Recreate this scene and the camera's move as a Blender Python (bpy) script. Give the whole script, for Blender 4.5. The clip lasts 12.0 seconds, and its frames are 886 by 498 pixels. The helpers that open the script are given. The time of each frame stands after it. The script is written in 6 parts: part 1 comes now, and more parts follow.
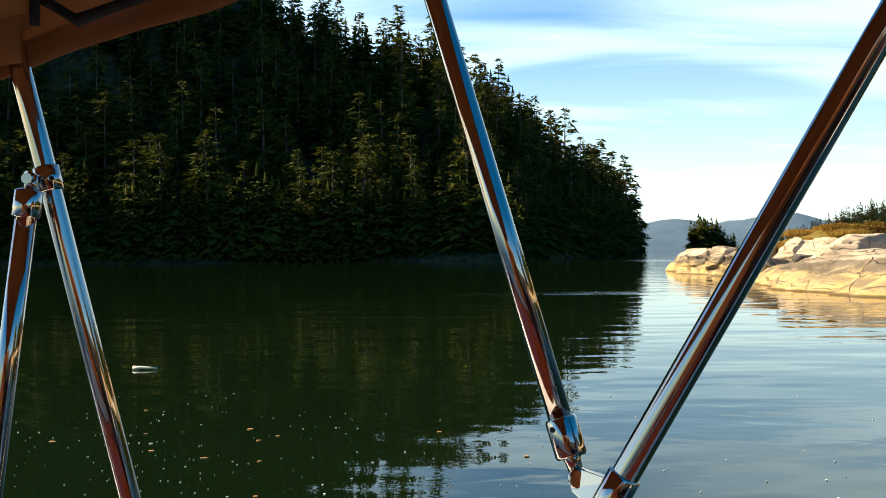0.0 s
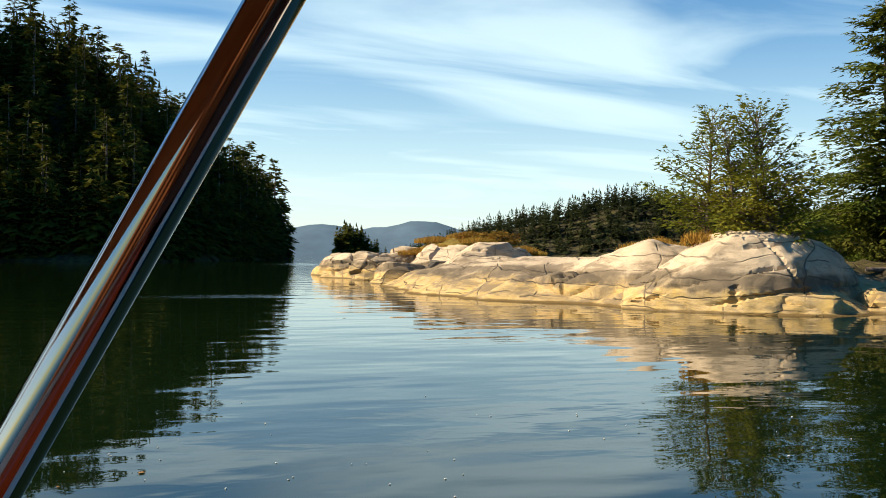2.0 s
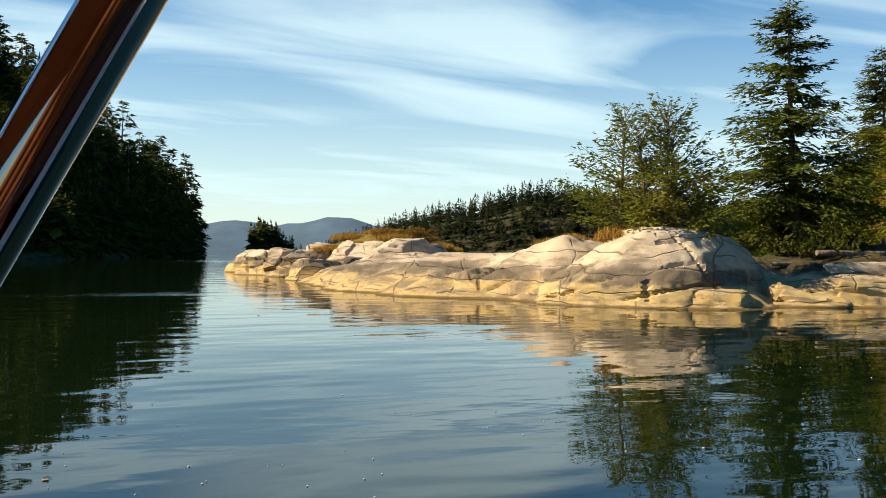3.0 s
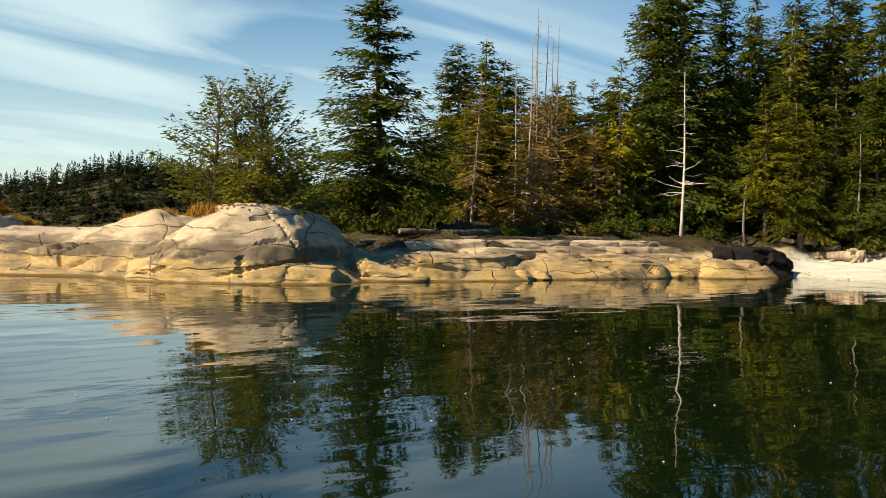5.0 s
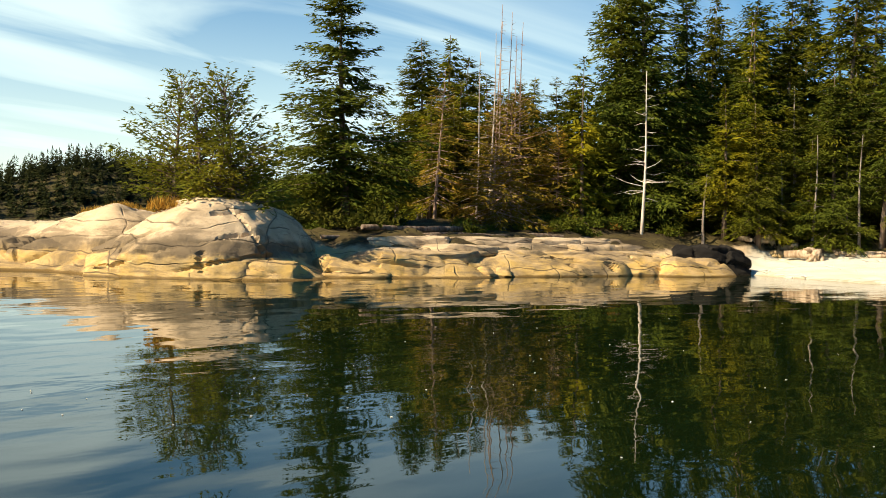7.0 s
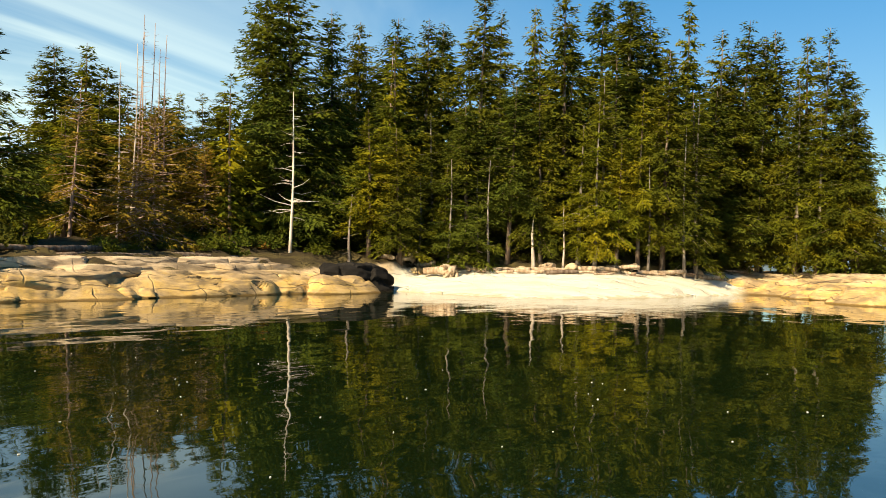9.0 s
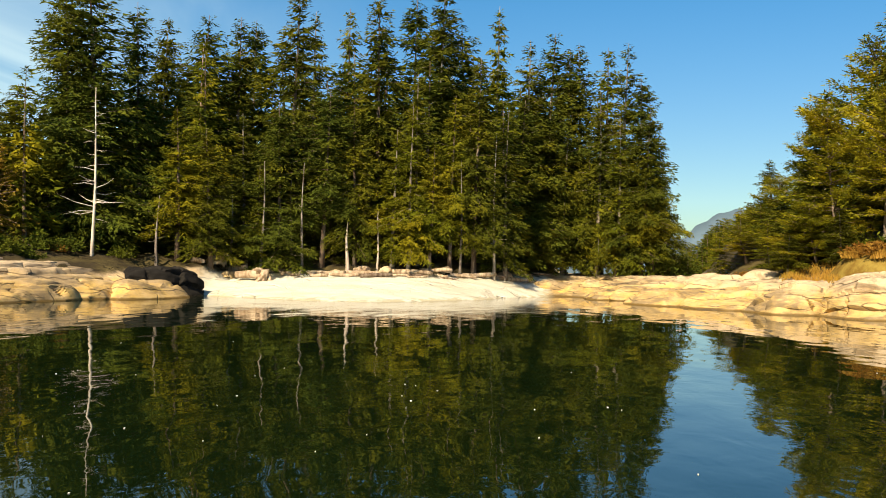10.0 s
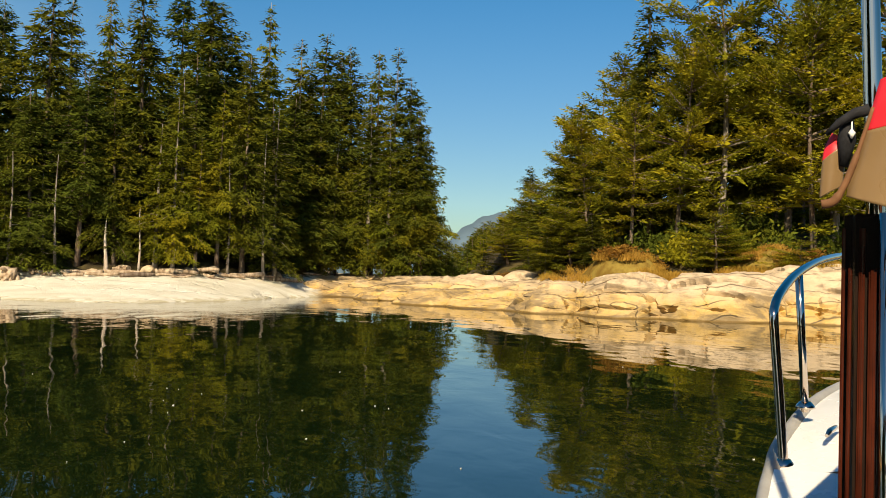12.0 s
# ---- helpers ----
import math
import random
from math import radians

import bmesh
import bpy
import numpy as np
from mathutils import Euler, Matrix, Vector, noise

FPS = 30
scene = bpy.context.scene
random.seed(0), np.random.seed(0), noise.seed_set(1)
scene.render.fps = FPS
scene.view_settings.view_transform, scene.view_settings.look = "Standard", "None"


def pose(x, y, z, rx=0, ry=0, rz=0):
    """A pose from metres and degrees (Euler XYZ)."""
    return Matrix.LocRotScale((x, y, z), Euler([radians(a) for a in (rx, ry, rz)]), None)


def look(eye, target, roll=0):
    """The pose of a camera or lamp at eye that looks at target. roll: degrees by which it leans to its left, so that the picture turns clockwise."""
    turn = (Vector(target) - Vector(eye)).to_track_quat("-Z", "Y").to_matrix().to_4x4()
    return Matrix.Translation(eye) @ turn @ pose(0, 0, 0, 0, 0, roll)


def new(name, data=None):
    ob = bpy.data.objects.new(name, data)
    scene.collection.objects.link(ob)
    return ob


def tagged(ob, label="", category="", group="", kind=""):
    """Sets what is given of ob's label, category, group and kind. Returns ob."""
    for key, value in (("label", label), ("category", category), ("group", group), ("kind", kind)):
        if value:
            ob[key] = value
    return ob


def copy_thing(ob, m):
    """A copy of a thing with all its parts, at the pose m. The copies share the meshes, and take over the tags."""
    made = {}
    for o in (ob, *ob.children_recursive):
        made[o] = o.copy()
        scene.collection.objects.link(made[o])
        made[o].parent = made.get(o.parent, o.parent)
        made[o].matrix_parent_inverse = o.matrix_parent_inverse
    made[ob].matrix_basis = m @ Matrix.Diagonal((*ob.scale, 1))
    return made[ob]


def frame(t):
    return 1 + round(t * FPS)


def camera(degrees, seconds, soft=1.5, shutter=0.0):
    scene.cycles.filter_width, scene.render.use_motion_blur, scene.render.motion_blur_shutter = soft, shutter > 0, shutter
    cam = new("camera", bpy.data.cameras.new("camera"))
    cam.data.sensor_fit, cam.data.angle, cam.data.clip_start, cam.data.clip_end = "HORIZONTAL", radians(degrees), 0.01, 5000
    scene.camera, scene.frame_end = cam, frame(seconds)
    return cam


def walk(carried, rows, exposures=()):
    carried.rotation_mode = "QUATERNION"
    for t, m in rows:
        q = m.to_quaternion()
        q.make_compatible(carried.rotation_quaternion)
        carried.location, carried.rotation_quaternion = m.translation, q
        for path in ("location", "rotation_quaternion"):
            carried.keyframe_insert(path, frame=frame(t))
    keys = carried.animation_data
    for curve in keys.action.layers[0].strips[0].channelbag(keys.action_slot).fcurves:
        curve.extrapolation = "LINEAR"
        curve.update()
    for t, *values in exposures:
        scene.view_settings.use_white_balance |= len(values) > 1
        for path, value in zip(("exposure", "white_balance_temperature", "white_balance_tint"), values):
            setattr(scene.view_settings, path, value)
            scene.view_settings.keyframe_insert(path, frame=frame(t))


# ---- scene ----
cam = camera(49.31, 12.0, soft=0.95)

# seconds, x, y, z, yaw, pitch, roll
PATH = [
    (0.0, 0.000, 0.000, 2.000, 0.00, 0.14, -0.54),
    (0.5, 0.111, 0.148, 1.979, -4.76, 0.00, -0.16),
    (1.0, 0.191, 0.214, 1.971, -9.23, -0.18, 0.49),
    (1.5, 0.232, 0.270, 1.965, -14.89, 0.03, 0.63),
    (2.0, 0.250, 0.386, 1.967, -20.66, 0.35, 0.55),
    (2.5, 0.265, 0.497, 1.967, -23.46, 0.31, 0.50),
    (2.7, 0.270, 0.512, 1.967, -24.02, 0.28, 0.43),
    (4.3, 0.296, 0.505, 1.970, -41.28, -0.78, 0.84),
    (4.5, 0.300, 0.500, 1.970, -44.07, -0.87, 0.91),
    (5.0, 0.303, 0.497, 1.970, -49.37, -0.96, 1.08),
    (5.5, 0.305, 0.495, 1.970, -51.75, -0.98, 1.28),
    (6.0, 0.308, 0.492, 1.970, -51.57, -1.08, 1.33),
    (6.5, 0.311, 0.489, 1.970, -51.02, -1.18, 1.44),
    (6.7, 0.312, 0.488, 1.970, -50.83, -1.18, 1.47),
    (8.3, 0.320, 0.480, 1.970, -64.58, -0.12, 1.46),
    (8.5, 0.321, 0.479, 1.970, -66.78, 0.04, 1.42),
    (9.0, 0.324, 0.476, 1.970, -72.18, 0.47, 1.17),
    (9.5, 0.327, 0.473, 1.970, -77.64, 0.75, 0.93),
    (10.0, 0.329, 0.471, 1.970, -83.16, 0.88, 1.08),
    (10.5, 0.332, 0.468, 1.970, -88.64, 0.97, 1.28),
    (11.0, 0.335, 0.465, 1.970, -93.06, 1.00, 1.47),
    (11.5, 0.337, 0.463, 1.970, -95.76, 0.90, 1.54),
    (12.0, 0.340, 0.460, 1.970, -96.74, 1.18, 1.39),
]


def heading(x, y, z, yaw, pitch, roll):
    """The camera's pose from its place, yaw to the left of +y, pitch up and roll."""
    a, b = radians(yaw), radians(pitch)
    way = Vector((-math.sin(a) * math.cos(b), math.cos(a) * math.cos(b), math.sin(b)))
    return look((x, y, z), Vector((x, y, z)) + way, roll)


EXPOSURES = [(0.0, 1.13, 7150, 10), (0.5, 0.58, 6850, 10), (1.0, 0.6, 6850, 10), (2.0, 0.75, 6950, 10), (4.5, 0.46, 7200, 10), (5.5, 0.64, 7550, 10), (6.5, 0.82, 7650, 10), (8.5, 0.88, 8570, 10), (9.0, 0.94, 8420, 10), (9.5, 0.95, 8220, 10), (10.0, 0.85, 8020, 10), (11.0, 0.76, 7970, 10), (12.0, 0.52, 7920, 10)]
walk(cam, [(t, heading(*row)) for t, *row in PATH], EXPOSURES)

# ---------------------------------------------------------------- light
SUN_AZ, SUN_EL = -70.0, 37.8     # degrees clockwise from +y, and above the horizon


def make_world():
    world = bpy.data.worlds.new("sky")
    scene.world = world
    world.use_nodes = True
    nt = world.node_tree
    nt.nodes.clear()
    N, L = nt.nodes.new, nt.links.new
    out, bg = N("ShaderNodeOutputWorld"), N("ShaderNodeBackground")
    sky = N("ShaderNodeTexSky")
    sky.sky_type = "NISHITA"
    sky.sun_disc = False
    sky.sun_elevation, sky.sun_rotation = radians(SUN_EL), radians(SUN_AZ % 360)
    sky.air_density, sky.dust_density, sky.ozone_density = 1.0, 0.25, 2.0
    co, sep = N("ShaderNodeTexCoord"), N("ShaderNodeSeparateXYZ")
    L(co.outputs["Generated"], sep.inputs[0])

    def m(op, a, b=None, c=None, clamp=False):
        n = N("ShaderNodeMath")
        n.operation, n.use_clamp = op, clamp
        for i, v in enumerate((a, b, c)):
            if v is None:
                continue
            if isinstance(v, (int, float)):
                n.inputs[i].default_value = v
            else:
                L(v, n.inputs[i])
        return n.outputs[0]
    up = m("ADD", m("MAXIMUM", sep.outputs[2], 0.0), 0.09)
    px, py = m("DIVIDE", sep.outputs[0], up), m("DIVIDE", sep.outputs[1], up)
    comb = N("ShaderNodeCombineXYZ")
    L(px, comb.inputs[0]), L(py, comb.inputs[1])
    mp = N("ShaderNodeMapping")
    mp.inputs["Rotation"].default_value = (0, 0, radians(24))
    mp.inputs["Scale"].default_value = (0.42, 1.15, 1)
    L(comb.outputs[0], mp.inputs[0])
    veil = N("ShaderNodeTexNoise")
    veil.inputs["Scale"].default_value, veil.inputs["Detail"].default_value = 0.95, 6
    veil.inputs["Roughness"].default_value, veil.inputs["Distortion"].default_value = 0.50, 1.1
    L(mp.outputs[0], veil.inputs["Vector"])
    ramp = N("ShaderNodeMapRange")
    ramp.interpolation_type = "SMOOTHSTEP"
    ramp.inputs[1].default_value, ramp.inputs[2].default_value = 0.28, 0.70
    L(veil.outputs[0], ramp.inputs[0])
    # cirrus lies over the northern half of the sky and thins out to the south-east
    side = N("ShaderNodeMapRange")
    side.interpolation_type = "SMOOTHSTEP"
    side.inputs[1].default_value, side.inputs[2].default_value = -0.22, 0.48
    L(m("ADD", m("MULTIPLY", sep.outputs[0], -0.30), m("MULTIPLY", sep.outputs[1], 0.95)), side.inputs[0])
    haze = N("ShaderNodeMapRange")
    haze.interpolation_type = "SMOOTHSTEP"
    haze.inputs[1].default_value, haze.inputs[2].default_value = 0.27, 0.0
    haze.inputs[3].default_value, haze.inputs[4].default_value = 0.12, 0.72
    L(sep.outputs[2], haze.inputs[0])
    thin = N("ShaderNodeMapRange")
    thin.interpolation_type = "SMOOTHSTEP"
    thin.inputs[1].default_value, thin.inputs[2].default_value = 0.19, 0.42
    thin.inputs[3].default_value, thin.inputs[4].default_value = 0.80, 0.12
    L(sep.outputs[2], thin.inputs[0])
    amount = m("MULTIPLY", m("MAXIMUM", ramp.outputs[0], haze.outputs[0]), m("MULTIPLY", side.outputs[0], thin.outputs[0]), clamp=True)
    mix = N("ShaderNodeMix")
    mix.data_type = "RGBA"
    L(amount, mix.inputs[0])
    deep = N("ShaderNodeHueSaturation")
    deep.inputs["Saturation"].default_value, deep.inputs["Value"].default_value = 1.50, 1.42
    deep.inputs["Hue"].default_value = 0.503
    L(sky.outputs[0], deep.inputs["Color"])
    # clear air: the blue stays deep almost down to the horizon
    low = N("ShaderNodeMapRange")
    low.interpolation_type = "SMOOTHSTEP"
    low.inputs[1].default_value, low.inputs[2].default_value = 0.32, 0.0
    L(sep.outputs[2], low.inputs[0])
    clear = N("ShaderNodeMix")
    clear.data_type, clear.blend_type = "RGBA", "MULTIPLY"
    L(m("MULTIPLY", low.outputs[0], m("SUBTRACT", 1.0, side.outputs[0])), clear.inputs[0])
    L(deep.outputs[0], clear.inputs[6])
    clear.inputs[7].default_value = (0.46, 0.62, 0.78, 1)
    L(clear.outputs[2], mix.inputs[6])
    mix.inputs[7].default_value = (8.7, 11.6, 12.8, 1)
    L(mix.outputs[2], bg.inputs[0])
    bg.inputs[1].default_value = 0.060
    L(bg.outputs[0], out.inputs[0])


make_world()
sun_data = bpy.data.lights.new("sun", "SUN")
sun_data.energy, sun_data.angle, sun_data.color = 5.0, radians(0.55), (1.0, 0.91, 0.74)
sun = new("sun", sun_data)
_a, _e = radians(SUN_AZ), radians(SUN_EL)
sun.matrix_world = look((0, 0, 0), (-math.sin(_a) * math.cos(_e), -math.cos(_a) * math.cos(_e), -math.sin(_e)))


# ---------------------------------------------------------------- materials
class Mat:
    """A small wrapper to write node materials briefly."""

    def __init__(self, name, rough=0.8, metal=0.0, spec=0.3):
        self.m = bpy.data.materials.new(name)
        self.m.use_nodes = True
        self.nt = self.m.node_tree
        self.b = self.nt.nodes["Principled BSDF"]
        self.b.inputs["Roughness"].default_value = rough
        self.b.inputs["Metallic"].default_value = metal
        self.b.inputs["Specular IOR Level"].default_value = spec
        self.geo = self.n("ShaderNodeNewGeometry")
        self.pos = self.geo.outputs["Position"]

    def n(self, kind):
        return self.nt.nodes.new(kind)

    def put(self, v, socket):
        if isinstance(v, (int, float)):
            socket.default_value = v
        elif isinstance(v, (tuple, list)):
            socket.default_value = (*v, 1) if len(v) == 3 and len(socket.default_value) == 4 else v
        else:
            self.nt.links.new(v, socket)

    def math(self, op, a, b=0.0, c=0.0, clamp=False):
        n = self.n("ShaderNodeMath")
        n.operation, n.use_clamp = op, clamp
        for s, v in zip(n.inputs, (a, b, c)):
            self.put(v, s)
        return n.outputs[0]

    def scaled(self, vec, sx, sy, sz, rz=0.0):
        n = self.n("ShaderNodeMapping")
        n.inputs["Scale"].default_value = (sx, sy, sz)
        n.inputs["Rotation"].default_value = (0, 0, radians(rz))
        self.put(vec, n.inputs[0])
        return n.outputs[0]

    def noise(self, scale, detail=4, rough=0.55, vec=None, dist=0.0):
        n = self.n("ShaderNodeTexNoise")
        n.inputs["Scale"].default_value, n.inputs["Detail"].default_value = scale, detail
        n.inputs["Roughness"].default_value, n.inputs["Distortion"].default_value = rough, dist
        self.put(self.pos if vec is None else vec, n.inputs["Vector"])
        return n.outputs[0]

    def edges(self, scale, vec=None):
        n = self.n("ShaderNodeTexVoronoi")
        n.feature = "DISTANCE_TO_EDGE"
        n.inputs["Scale"].default_value = scale
        self.put(self.pos if vec is None else vec, n.inputs["Vector"])
        return n.outputs[0]

    def span(self, v, a, b, c=0.0, d=1.0, smooth=True):
        n = self.n("ShaderNodeMapRange")
        n.interpolation_type = "SMOOTHSTEP" if smooth else "LINEAR"
        for s, x in zip(n.inputs, (v, a, b, c, d)):
            self.put(x, s)
        return n.outputs[0]

    def mix(self, f, a, b, blend="MIX"):
        n = self.n("ShaderNodeMix")
        n.data_type, n.blend_type = "RGBA", blend
        self.put(f, n.inputs[0]), self.put(a, n.inputs[6]), self.put(b, n.inputs[7])
        return n.outputs[2]

    def colour(self, v):
        self.put(v, self.b.inputs["Base Color"])

    def rough(self, v):
        self.put(v, self.b.inputs["Roughness"])

    def bump(self, h, strength=0.5, distance=0.05):
        n = self.n("ShaderNodeBump")
        n.inputs["Strength"].default_value, n.inputs["Distance"].default_value = strength, distance
        self.put(h, n.inputs["Height"])
        self.put(n.outputs[0], self.b.inputs["Normal"])

    def sep(self):
        n = self.n("ShaderNodeSeparateXYZ")
        self.put(self.pos, n.inputs[0])
        return n.outputs

    def island(self):
        return self.geo.outputs["Random Per Island"]

    def thing(self):
        return self.n("ShaderNodeObjectInfo").outputs["Random"]


def foliage_mat(name, dark, light, tip, tip_share=0.25, glow=0.3):
    """Needles and sprays: dull, a little light passing through, each spray of its own green."""
    k = Mat(name, rough=0.8, spec=0.05)
    base = k.mix(k.math("ADD", k.math("MULTIPLY", k.island(), 0.5), k.math("MULTIPLY", k.span(k.noise(1.5, 2), 0.35, 0.65), 0.5)), dark, light)
    base = k.mix(k.math("MULTIPLY", k.span(k.noise(0.35, 2), 0.42, 0.72), tip_share * 2), base, tip)
    base = k.mix(k.math("MULTIPLY", k.thing(), 0.35), base, k.mix(0.5, tip, dark))
    k.colour(base)
    tr = k.n("ShaderNodeBsdfTranslucent")
    k.put(base, tr.inputs[0])
    ms = k.n("ShaderNodeMixShader")
    ms.inputs[0].default_value = glow
    k.nt.links.new(k.b.outputs[0], ms.inputs[1])
    k.nt.links.new(tr.outputs[0], ms.inputs[2])
    k.nt.links.new(ms.outputs[0], k.nt.nodes["Material Output"].inputs[0])
    return k.m


def bark_mat(name, a, b, scale=6):
    k = Mat(name, rough=0.9, spec=0.1)
    g = k.noise(scale, 4, vec=k.scaled(k.pos, 1, 1, 0.18))
    k.colour(k.mix(k.span(g, 0.35, 0.65), a, b))
    k.bump(g, 0.6, 0.04)
    return k.m


def granite(k, pale, warm, grey, lichen, wet):
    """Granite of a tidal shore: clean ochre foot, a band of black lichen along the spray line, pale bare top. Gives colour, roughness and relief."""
    big, mid, fine = k.noise(0.28, 3), k.noise(1.4, 5, 0.6), k.noise(14, 4, 0.65)
    z = k.math("ADD", k.sep()[2], k.math("MULTIPLY", k.math("SUBTRACT", mid, 0.5), 0.9))
    z = k.math("ADD", z, k.math("MULTIPLY", k.math("SUBTRACT", big, 0.5), 0.9))
    grain = k.noise(3.2, 6, 0.7)
    lie = k.noise(1.6, 5, 0.65, vec=k.scaled(k.pos, 0.35, 0.35, 2.4))
    top = k.mix(k.span(mid, 0.35, 0.7), pale, k.mix(0.35, pale, grey))
    foot = k.mix(k.span(mid, 0.3, 0.7), warm, k.mix(0.35, warm, pale))
    c = k.mix(k.span(z, 0.55, 1.55), foot, top)
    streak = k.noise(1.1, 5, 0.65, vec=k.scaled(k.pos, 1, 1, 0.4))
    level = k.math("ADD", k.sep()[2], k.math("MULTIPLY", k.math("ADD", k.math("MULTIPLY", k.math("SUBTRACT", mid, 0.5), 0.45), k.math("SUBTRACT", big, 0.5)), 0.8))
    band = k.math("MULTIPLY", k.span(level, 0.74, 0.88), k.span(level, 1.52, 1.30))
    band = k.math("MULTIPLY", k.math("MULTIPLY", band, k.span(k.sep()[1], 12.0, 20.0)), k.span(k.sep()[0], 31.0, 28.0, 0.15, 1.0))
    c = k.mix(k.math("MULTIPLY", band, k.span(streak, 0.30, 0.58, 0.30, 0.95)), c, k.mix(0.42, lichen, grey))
    c = k.mix(k.math("MULTIPLY", k.span(grain, 0.54, 0.72), 0.45), c, grey)
    c = k.mix(k.math("MULTIPLY", k.span(lie, 0.56, 0.70), 0.5), c, k.mix(0.5, grey, lichen))
    c = k.mix(k.math("MULTIPLY", k.span(fine, 0.55, 0.75), 0.22), c, lichen)
    # brown weathering in patches drawn out along the bedding, thinner on the bare tops
    patch = k.noise(0.62, 6, 0.68, vec=k.scaled(k.pos, 0.6, 0.6, 2.0), dist=0.6)
    c = k.mix(k.math("MULTIPLY", k.span(patch, 0.45, 0.62), k.span(z, 1.6, 2.8, 0.80, 0.30)), c, k.mix(0.35, grey, lichen))
    # bedding seams that run on for metres, and a few steep joints, each broken here and there
    x_, y_, z_ = k.sep()
    warp = k.math("MULTIPLY", k.noise(0.32, 3, 0.5), 2.2)
    bed = k.math("FRACT", k.math("ADD", k.math("MULTIPLY", z_, 1.5), k.math("ADD", warp, k.math("MULTIPLY", x_, 0.11))))
    bed = k.math("ABSOLUTE", k.math("SUBTRACT", bed, 0.5))
    run = k.math("FRACT", k.math("ADD", k.math("MULTIPLY", k.math("ADD", k.math("MULTIPLY", x_, 0.30), k.math("MULTIPLY", y_, -0.22)), 1.0), k.math("MULTIPLY", k.noise(0.4, 2), 0.6)))
    run = k.math("ABSOLUTE", k.math("SUBTRACT", run, 0.5))
    seam = k.math("MULTIPLY", k.span(bed, 0.0, 0.065, 1.0, 0.0), k.span(k.noise(0.55, 4, vec=k.scaled(k.pos, 1, 1, 2)), 0.40, 0.52))
    joint = k.math("MULTIPLY", k.span(run, 0.0, 0.020, 1.0, 0.0), k.span(k.noise(0.7, 3), 0.45, 0.56))
    seam = k.math("MAXIMUM", seam, joint)
    c = k.mix(k.math("MULTIPLY", seam, 0.84), c, k.mix(0.3, lichen, grey))
    tide = k.math("ADD", z_, k.math("MULTIPLY", k.math("SUBTRACT", mid, 0.5), 0.12))
    c = k.mix(k.span(tide, 0.11, 0.03), c, wet)
    h = k.math("ADD", k.math("MULTIPLY", k.math("ADD", mid, lie), 0.55), k.math("MULTIPLY", k.math("ADD", fine, grain), 0.30))
    h = k.math("SUBTRACT", h, k.math("MULTIPLY", seam, 0.6))
    return c, k.span(tide, 0.03, 0.11, 0.4, 0.9), h


def rock_mat(name, *tones):
    k = Mat(name, rough=0.9, spec=0.08)
    c, rough, h = granite(k, *tones)
    k.colour(c)
    k.rough(rough)
    k.bump(h, 0.55, 0.10)
    return k.m


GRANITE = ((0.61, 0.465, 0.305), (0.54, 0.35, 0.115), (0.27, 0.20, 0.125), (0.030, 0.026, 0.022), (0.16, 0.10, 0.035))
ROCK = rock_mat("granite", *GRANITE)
ROCK_STAINED = rock_mat("stained_granite", (0.20, 0.17, 0.13), (0.30, 0.20, 0.08), (0.10, 0.085, 0.07), (0.025, 0.022, 0.02), (0.10, 0.065, 0.025))
ROCK_DARK = rock_mat("lichen_black_rock", (0.011, 0.010, 0.009), (0.016, 0.014, 0.011), (0.034, 0.030, 0.026), (0.008, 0.008, 0.008), (0.02, 0.016, 0.01))
FIR = foliage_mat("fir_needles", (0.026, 0.042, 0.008), (0.100, 0.126, 0.016), (0.160, 0.160, 0.016), 0.3, 0.22)
HEMLOCK = foliage_mat("hemlock_sprays", (0.022, 0.032, 0.006), (0.098, 0.112, 0.012), (0.230, 0.205, 0.016), 0.32, 0.22)
CEDAR = foliage_mat("cedar_sprays", (0.045, 0.055, 0.006), (0.170, 0.190, 0.016), (0.300, 0.250, 0.018), 0.42, 0.3)
PINE = foliage_mat("pine_needles", (0.050, 0.058, 0.007), (0.310, 0.300, 0.022), (0.430, 0.340, 0.024), 0.4, 0.3)
BROWN_CEDAR = foliage_mat("thin_brown_sprays", (0.120, 0.095, 0.014), (0.260, 0.190, 0.026), (0.320, 0.190, 0.030), 0.4)
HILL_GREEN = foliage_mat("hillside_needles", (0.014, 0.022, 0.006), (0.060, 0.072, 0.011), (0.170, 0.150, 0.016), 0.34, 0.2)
FAR_GREEN = foliage_mat("far_needles", (0.014, 0.022, 0.009), (0.034, 0.042, 0.014), (0.050, 0.050, 0.014), 0.3)
BARK = bark_mat("conifer_bark", (0.10, 0.065, 0.045), (0.22, 0.17, 0.13))
BARK_GREY = bark_mat("grey_bark", (0.13, 0.105, 0.085), (0.30, 0.255, 0.21))
DEADWOOD = bark_mat("bleached_deadwood", (0.48, 0.40, 0.33), (0.72, 0.65, 0.56))
DRIFT = bark_mat("weathered_driftwood", (0.26, 0.18, 0.115), (0.50, 0.39, 0.28))


def ground_mat():
    k = Mat("forest_floor", rough=0.95, spec=0.1)
    a = k.noise(0.6, 6)
    k.colour(k.mix(k.span(a, 0.35, 0.65), (0.030, 0.024, 0.014), (0.075, 0.065, 0.025)))
    k.bump(k.noise(4, 5), 0.8, 0.1)
    return k.m


